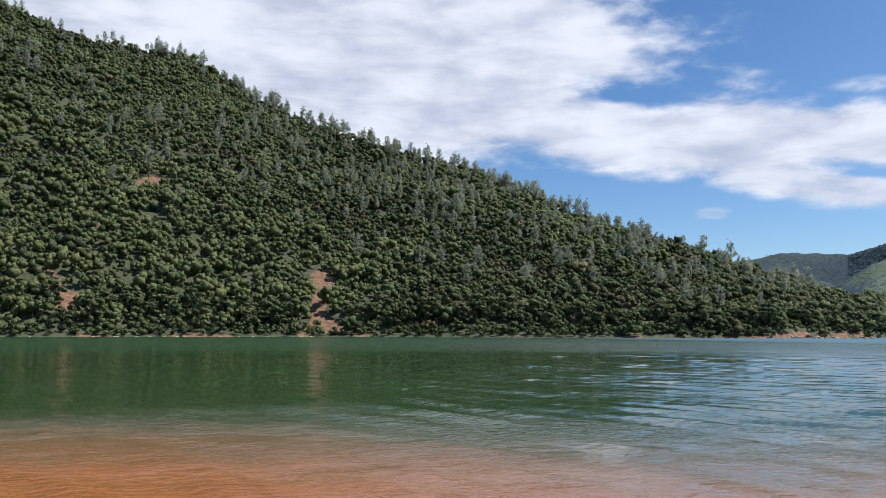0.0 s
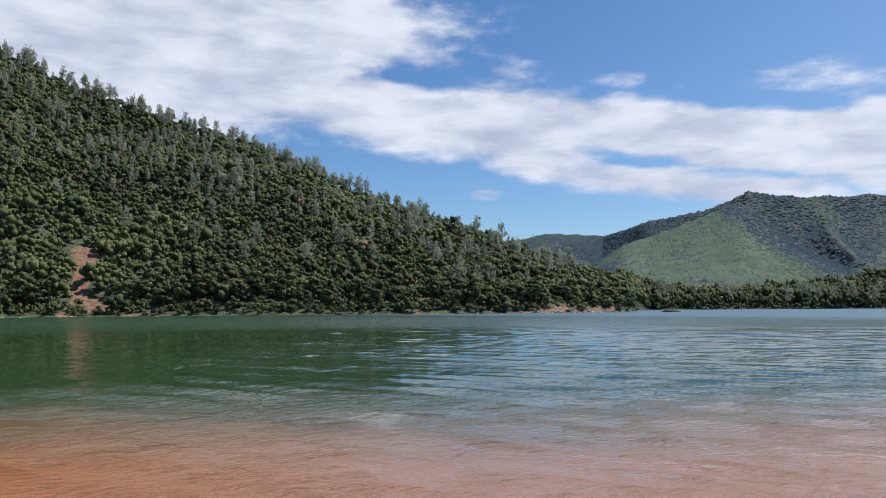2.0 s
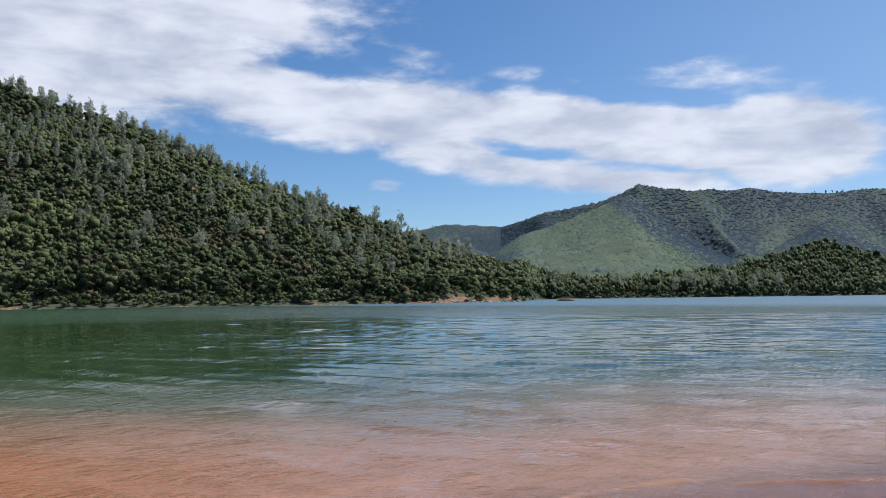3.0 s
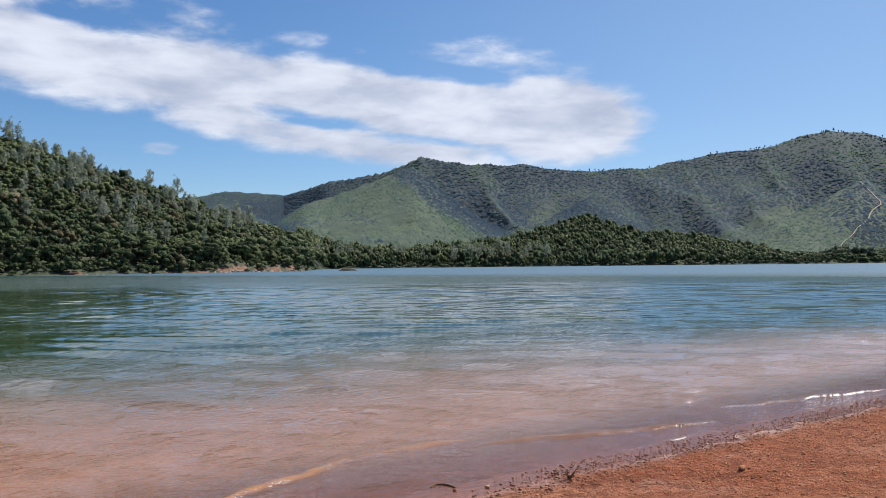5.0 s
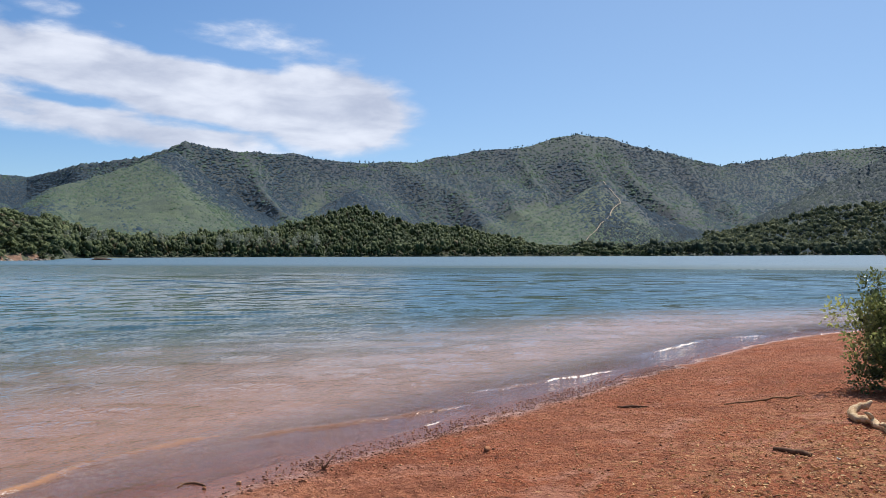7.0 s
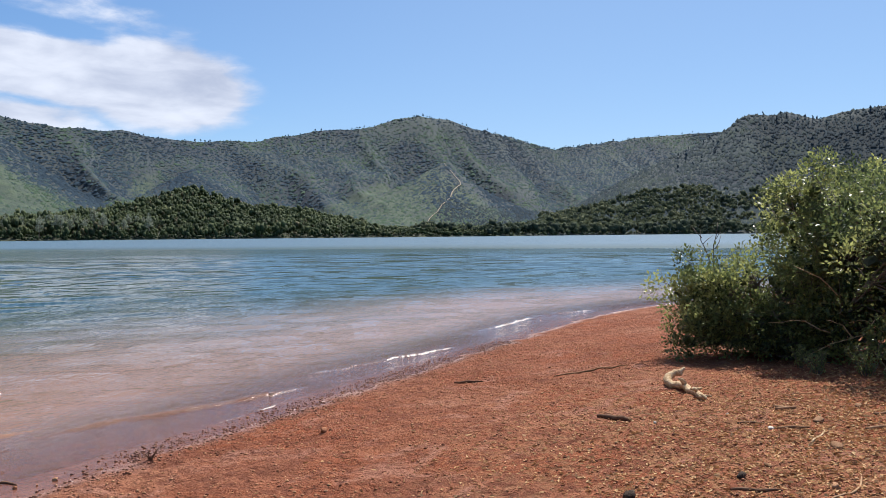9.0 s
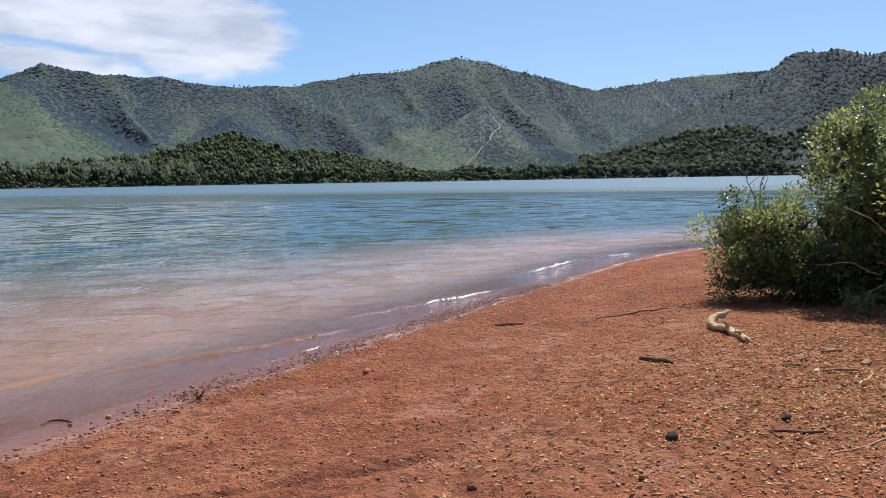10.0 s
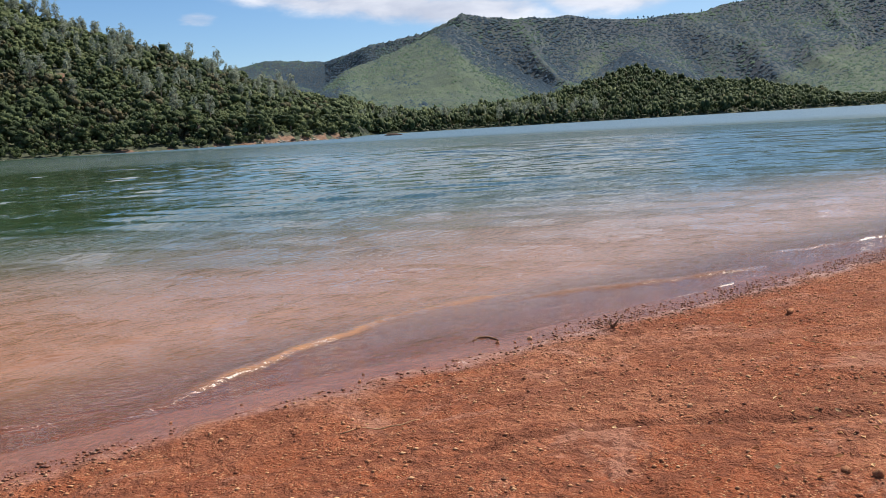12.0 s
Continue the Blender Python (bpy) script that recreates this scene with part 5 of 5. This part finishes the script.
    # bare twigs that stick out at the top and the left side
    for a, b in (((10.6, 5.25, 1.3), (10.75, 5.45, 1.85)), ((10.65, 5.2, 1.3), (10.95, 5.3, 1.95)), ((10.35, 5.5, 1.0), (10.2, 5.8, 1.2))):
        a, b = Vector(a) - base, Vector(b) - base
        bars = [(bent(a, b, (0.03, 0.02, 0), 4, 0.015), [0.010, 0.008, 0.006, 0.005, 0.003], 5, 0)]
        for q in (0.45, 0.65, 0.8):
            m = a.lerp(b, q)
            bars.append((bent(m, m + Vector(rng.normal(0, 0.10, 3)) + (b - a) * 0.25, (0, 0, 0), 2, 0.01), [0.005, 0.004, 0.002], 4, 0))
        part("twig", bar_mesh("twig", bars, BARK), root, "bare dry grey twig")
    # pale dead stems inside the open side
    for k in range(16):
        a = Vector((10.35 + rng.normal(0, 0.25), 3.1 + rng.normal(0, 0.45), 0.75 + rng.normal(0, 0.25))) - base
        b = a + Vector((rng.normal(-0.25, 0.15), rng.normal(0.1, 0.35), rng.normal(0.1, 0.2)))
        part("twig", bar_mesh("twig", [(bent(a, b, (0, 0, 0.06), 5, 0.02), [0.008, 0.007, 0.006, 0.005, 0.004, 0.003], 5, 0.1)], PALE_WOOD), root, "pale dead twig")
    tagged(root, "dense olive-green leafy bush growing on the red beach", "bush")


def herb(x, y, high, count, wide, mat, label, name="shrub", leaf=0.035):
    """A low leafy plant: thin stems with leaves along them."""
    z = ground_z(x, y)
    root = new(name)
    root.location = (x, y, z)
    bars, spots, ways = [], [], []
    for k in range(count):
        a, lean = rng.uniform(0, 6.28), rng.uniform(0.1, 1.0) * wide
        tip = Vector((math.cos(a) * lean, math.sin(a) * lean, high * rng.uniform(0.5, 1.1)))
        foot = Vector((tip.x * 0.25, tip.y * 0.25, -0.01))
        line = bent(foot, tip, (0, 0, 0.03), 5, 0.008)
        bars.append((line, [0.004, 0.0035, 0.003, 0.0025, 0.002, 0.0015], 4, 0))
        for p in line[1:]:
            for q in range(5):
                spots.append(p + Vector(rng.normal(0, 0.012, 3)))
                ways.append(Vector(rng.normal(0, 1, 3)) + Vector((0, 0, 0.4)))
    part("stem", bar_mesh("stem", bars, BARK), root)
    v = leaves_data(np.array([tuple(p) for p in spots]), np.array([tuple(p) for p in ways]), leaf, leaf * 0.22)
    part("foliage", mesh_from("foliage", v, leaf_faces(len(spots)), [mat], None, False, {"tint": np.repeat(rng.uniform(0.3, 0.9, len(spots)), 4)}), root)
    return tagged(root, label, "plant", "low plants by the bush")


build_bush()
for hx, hy, hh, hc, hw in ((9.7, 3.4, 0.26, 16, 0.22), (9.85, 2.95, 0.34, 22, 0.25), (9.5, 2.55, 0.24, 16, 0.22), (10.0, 3.75, 0.24, 12, 0.2), (10.2, 2.4, 0.4, 22, 0.3), (9.25, 2.1, 0.2, 12, 0.2)):
    herb(hx, hy, hh, hc, hw, BUSH_LEAF, "low grey-green plant at the foot of the bush")

# ---------------------------------------------------------------- things lying on the beach


def smooth_line(line, radii, cuts=4):
    """The same line with rounded corners, a little crooked, and ends that taper."""
    p = np.array([(*q, 0.0)[:3] for q in line], float)
    ends = np.concatenate([[2 * p[0] - p[1]], p, [2 * p[-1] - p[-2]]])
    out, rad = [], []
    for k in range(len(p) - 1):
        a, b, c, d = ends[k:k + 4]
        for t in np.arange(cuts) / cuts:
            q = 0.5 * (2 * b + (c - a) * t + (2 * a - 5 * b + 4 * c - d) * t ** 2 + (3 * b - a - 3 * c + d) * t ** 3)
            out.append(q)
            rad.append(radii[k] * (1 - t) + radii[k + 1] * t)
    out.append(p[-1])
    rad.append(radii[-1] * 0.7)
    out = np.array(out)
    out[1:-1, :2] += rng.normal(0, 0.12 * min(radii), (len(out) - 2, 2))
    return [tuple(q) for q in out], rad


def lying(name, line, radii, mat, label, category, group="", lift=0.6, sides=8, knobbly=0.12, extra=()):
    """A stick or log along a line of plan points, resting on the sand."""
    line, radii = smooth_line(line, radii)
    pts = [Vector((x, y, ground_z(x, y) + rad * lift + h)) for (x, y, h), rad in zip(line, radii)]
    origin = Vector((pts[0].x, pts[0].y, ground_z(pts[0].x, pts[0].y)))
    me = bar_mesh(name, [([p - origin for p in pts], radii, sides, knobbly), *extra], mat)
    ob = new(name, me)
    ob.location = origin
    return tagged(ob, label, category, group)


def beach_things():
    # the pale twisted log: a raised curl at one end, broken stubs at the other
    line = [(8.50, 4.40, 0.085), (8.44, 4.45, 0.085), (8.34, 4.46, 0.05), (8.25, 4.42, 0.02), (8.19, 4.34, 0.0), (8.16, 4.24, 0.01), (8.12, 4.14, 0.03), (8.02, 4.03, 0.01), (7.92, 3.90, 0.0), (7.80, 3.78, 0.01), (7.73, 3.72, 0.02)]
    o = Vector((8.50, 4.40, 0))
    stubs = []
    for foot, tip, rad in (((8.10, 4.12, 0.06), (8.03, 4.16, 0.13), 0.026), ((7.98, 3.98, 0.04), (7.99, 3.87, 0.07), 0.024), ((7.86, 3.84, 0.05), (7.79, 3.88, 0.09), 0.022), ((7.78, 3.76, 0.04), (7.70, 3.66, 0.03), 0.02), ((7.80, 3.78, 0.03), (7.77, 3.64, 0.05), 0.016), ((8.48, 4.42, 0.10), (8.55, 4.39, 0.15), 0.03)):
        foot, tip = Vector(foot) - o, Vector(tip) - o
        stubs.append((bent(foot, tip, (0, 0, 0.01), 4, 0.005), [rad, rad * 0.9, rad * 0.8, rad * 0.7, rad * 0.35], 7, 0.3))
    lying("driftwood_log", line, [0.030, 0.034, 0.038, 0.043, 0.044, 0.038, 0.040, 0.034, 0.037, 0.030, 0.018], PALE_WOOD, "pale bleached twisted driftwood log on red sand", "driftwood", extra=stubs, sides=11, knobbly=0.2)
    sticks = [([(6.49, 4.05), (6.50, 3.92), (6.51, 3.81), (6.50, 3.71)], [0.018, 0.026, 0.03, 0.022], "short dark weathered stick on the sand"),
              ([(7.24, 6.70), (7.31, 6.60), (7.37, 6.50), (7.43, 6.40)], [0.012, 0.018, 0.016, 0.01], "short dark stick near the waterline"),
              ([(8.20, 5.95), (8.50, 5.86), (8.78, 5.74), (9.02, 5.70), (9.20, 5.60)], [0.008, 0.012, 0.013, 0.012, 0.008], "long thin bent stick on the sand"),
              ([(5.17, 2.08), (5.25, 2.02), (5.34, 1.93), (5.43, 1.85)], [0.008, 0.012, 0.010, 0.006], "dark stick lying on pebbly sand"),
              ([(5.00, 1.68), (5.25, 1.60), (5.50, 1.54), (5.66, 1.50), (5.90, 1.57), (6.10, 1.65)], [0.004, 0.006, 0.007, 0.007, 0.006, 0.004], "thin tan curved twig on the sand"),
              ([(6.98, 2.62), (7.05, 2.52), (7.14, 2.42)], [0.013, 0.016, 0.011], "grey stick among leaf litter"),
              ([(6.64, 2.20), (6.85, 2.24), (7.08, 2.27)], [0.008, 0.010, 0.007], "pale dry twig among leaf litter"),
              ([(7.30, 2.05), (7.42, 1.98), (7.5, 1.9)], [0.014, 0.018, 0.012], "grey stick among leaf litter"),
              ([(6.95, 2.95), (7.05, 2.86), (7.14, 2.80)], [0.009, 0.011, 0.007], "thin dark twig on the sand"),
              ([(0.72, 4.33), (0.92, 4.37), (1.08, 4.36), (1.20, 4.40)], [0.003, 0.004, 0.004, 0.003], "thin tan twig lying on the sand"),
              ([(2.03, 6.22), (2.10, 6.29), (2.18, 6.25), (2.22, 6.12)], [0.006, 0.010, 0.011, 0.007], "dark wet stick at the waterline"),
              ([(7.65, 2.95), (7.72, 2.88), (7.80, 2.83)], [0.016, 0.02, 0.014], "brown stick in the shade of the bush"),
              ([(8.1, 1.6), (8.4, 1.75), (8.7, 1.72)], [0.01, 0.012, 0.008], "pale dry branch among leaf litter"),
              ([(7.9, 2.2), (8.1, 2.05), (8.2, 1.85)], [0.012, 0.014, 0.009], "grey branch among leaf litter")]
    for k, (line, radii, label) in enumerate(sticks):
        lying("stick", line, radii, PALE_WOOD if "pale" in label else TAN_WOOD if "tan" in label else DARK_WOOD if "dark" in label else STICK_WOOD, label, "stick", "sticks on the beach", sides=6)
    # bark flakes
    for x, y, turn, s in ((6.63, 2.01, 30, 0.10), (7.75, 2.94, 80, 0.09), (7.42, 2.47, 10, 0.09), (5.83, 2.15, 60, 0.045), (8.25, 2.45, 20, 0.08), (7.95, 2.05, 100, 0.07)):
        ob = new("bark_piece", rock_mesh("bark_piece", STICK_WOOD, x, 0.22, 2, 0.35))
        ob.matrix_world = pose(x, y, ground_z(x, y) + 0.01, 0, 0, turn) @ Matrix.Diagonal((s, s * 0.5, s, 1))
        tagged(ob, "flake of brown bark on the sand", "bark")
    # the stones that stand out
    for x, y, s, mat, label in ((4.65, 2.46, 0.05, ROUGH_STONE, "fist-sized black stone on the sand"), (5.47, 2.16, 0.034, ROUGH_STONE, "fist-sized black stone on the sand"), (4.65, 5.70, 0.036, STONE, "flat brown stone on the sand"),
                                (5.43, 7.86, 0.035, DARK_STONE, "dark wet stone in the shallows"), (4.0, 2.2, 0.03, STONE, "small brown stone on the sand"), (6.95, 2.66, 0.024, WHITE_STONE, "small white stone at the end of a stick"), (6.60, 3.53, 0.018, WHITE_STONE, "small white stone on the sand"), (7.25, 3.20, 0.016, WHITE_STONE, "small white stone on the sand"), (3.30, 2.80, 0.026, DARK_STONE, "small dark stone on the sand"),
                                (2.80, 2.74, 0.026, STONE, "small brown stone on the sand"), (2.46, 6.02, 0.022, BEACH_PALE, "pale stone near the waterline"), (5.62, 1.62, 0.03, BEACH_PALE, "pale stone on the sand"), (2.9, 2.66, 0.030, STONE, "brown stone on the sand")):
        ob = new("stone", rock_mesh("stone", mat, x * 3 + y, 0.75, 2, 0.75))
        ob.matrix_world = pose(x, y, ground_z(x, y) + s * 0.35, 0, 0, x * 200) @ Matrix.Scale(s, 4)
        tagged(ob, label, "stone", "stones on the beach")
    # pebbles one can count
    shapes = [rock_mesh("pebble", m, k + 20, 0.7, 2, 0.55) for k, m in enumerate((STONE, BEACH_PALE, BEACH_PALE, DARK_STONE, STONE))]
    pick = np.random.default_rng(90)
    made = 0
    while made < 270:
        v, u = pick.uniform(0.5, 12), pick.uniform(0.1, 6.5)
        x, y = 0.343 * (u - SHORE_AT) + 0.939 * v, -0.939 * (u - SHORE_AT) + 0.343 * v
        if math.hypot(x - 0.3, y + 0.3) < 2.2:
            continue
        s = pick.uniform(0.006, 0.015) * (1.4 if pick.random() < 0.1 else 1)
        ob = new("pebble", shapes[pick.integers(5)])
        ob.matrix_world = pose(x, y, ground_z(x, y) + s * 0.3, 0, 0, pick.uniform(0, 360)) @ Matrix.Scale(s, 4)
        tagged(ob, "small stone on the red sand", "pebble", "pebbles on the beach")
        made += 1
    # the dark dry sprig near the water
    root = new("sprig")
    root.location = (3.16, 5.97, ground_z(3.16, 5.97))
    bars = []
    for k in range(9):
        tip = Vector((pick.normal(0, 0.06), pick.normal(0, 0.06), pick.uniform(0.03, 0.10)))
        bars.append((bent((0, 0, -0.01), tip, (0.01, 0, 0.01), 4, 0.006), [0.005, 0.005, 0.004, 0.003, 0.002], 5, 0))
    part("stem", bar_mesh("stem", bars, DARK_WOOD), root)
    tagged(root, "dark dried plant sprig near the waterline", "plant")


def gravel():
    """Small stones too many to count, thickest along the wet edge and under the bush."""
    pick = np.random.default_rng(91)
    n = 24000
    v, u = pick.uniform(0, 13, n) + 6.0 * (pick.random(n) < 0.12) * pick.random(n), np.where(pick.random(n) < 0.18, pick.normal(0.40, 0.17, n), pick.uniform(0, 6.5, n))
    u = u + beach_bend(v)
    x, y = 0.343 * (u - SHORE_AT) + 0.939 * v, -0.939 * (u - SHORE_AT) + 0.343 * v
    keep = (np.hypot(x, y) > 1.5) & (u > np.where(v < 4.5, 0.34, 0.05)) & (pick.random(n) < np.clip(0.45 + 0.8 * field(x, y, 0.7, 97, 3) + 0.04 * v, 0.06, 1))
    x, y = x[keep], y[keep]
    n = len(x)
    z = on_ground(x, y)
    s = np.minimum(pick.gamma(1.4, 0.0046, n) + 0.0035, 0.019)
    octa = np.array([(1, 0, 0), (0, 1, 0), (-1, 0, 0), (0, -1, 0), (0, 0, 0.5), (0, 0, -0.4)])
    turn = pick.uniform(0, 6.28, n)
    jit = pick.uniform(0.75, 1.2, (n, 6, 1))
    p = octa[None] * jit
    c, d = np.cos(turn)[:, None], np.sin(turn)[:, None]
    px, py = p[..., 0] * c - p[..., 1] * d, p[..., 0] * d + p[..., 1] * c
    verts = np.stack([x[:, None] + px * s[:, None], y[:, None] + py * s[:, None] * 0.8, z[:, None] + (p[..., 2] + 0.25) * s[:, None]], -1).reshape(-1, 3)
    tri = np.array([(0, 1, 4), (1, 2, 4), (2, 3, 4), (3, 0, 4), (1, 0, 5), (2, 1, 5), (3, 2, 5), (0, 3, 5)])
    faces = (np.arange(n)[:, None, None] * 6 + tri[None]).reshape(-1, 3)
    me = mesh_from("gravel", verts, faces, [GRAVEL], None, True, {"inland": np.repeat(up_beach(x, y), 6)})
    tagged(new("gravel", me), "red-brown gravel strewn over the beach", "gravel", kind="stuff")


def litter():
    """Dry leaves and bits of twig under and in front of the bush."""
    global rng
    rng = np.random.default_rng(92)
    n = 15000
    x, y = 7.2 + rng.normal(0, 1.8, n), 1.7 + rng.normal(0, 1.2, n)
    z = on_ground(x, y) + 0.004
    ways = np.stack([rng.normal(size=n), rng.normal(size=n), rng.normal(0, 0.15, n)], -1)
    v = leaves_data(np.stack([x, y, z], -1), ways, 0.040, 0.0105, 0.5)
    me = mesh_from("leaf_litter", v, leaf_faces(n), [DRY_LEAF], None, False, {"tint": np.repeat(rng.random(n), 4)})
    tagged(new("leaf_litter", me), "dry brown leaves scattered by the bush", "leaves", kind="stuff")
    bars = []
    for k in range(240):
        a = Vector((8.0 + rng.normal(0, 1.4), 2.2 + rng.normal(0, 1.2), 0))
        b = a + Vector((*rng.normal(0, 0.10, 2), 0))
        a.z, b.z = ground_z(a.x, a.y) + 0.005, ground_z(b.x, b.y) + 0.008
        bars.append((bent(a, b, (0, 0, 0.006), 2, 0.004), [0.003, 0.0035, 0.002], 4, 0))
    tagged(new("twig_litter", bar_mesh("twig_litter", bars, STICK_WOOD)), "small dry twigs scattered by the bush", "twigs", kind="stuff")


def gravel_nodes(n):
    isle = n.add("ShaderNodeNewGeometry").outputs["Random Per Island"]
    c = n.mix(n.span(isle, 0.0, 0.6, smooth=False), (0.34, 0.125, 0.058), (0.47, 0.225, 0.108))
    c = n.mix(n.span(isle, 0.75, 1.0, smooth=False), c, (0.64, 0.38, 0.19))
    c = n.mix(n.span(isle, 0.13, 0.07, smooth=False), c, (0.16, 0.058, 0.030))
    wet = n.span(inland(n), 0.85, 0.45)
    c = n.mix(n.math("MULTIPLY", wet, 0.72), c, (0.130, 0.056, 0.042))
    n.add("ShaderNodeOutputMaterial", Surface=surface(n, c, n.span(wet, 0.0, 1.0, 0.85, 0.55), Specular_IOR_Level=0.3))


GRAVEL = material("gravel_stone", gravel_nodes)
beach_things()
gravel()
litter()
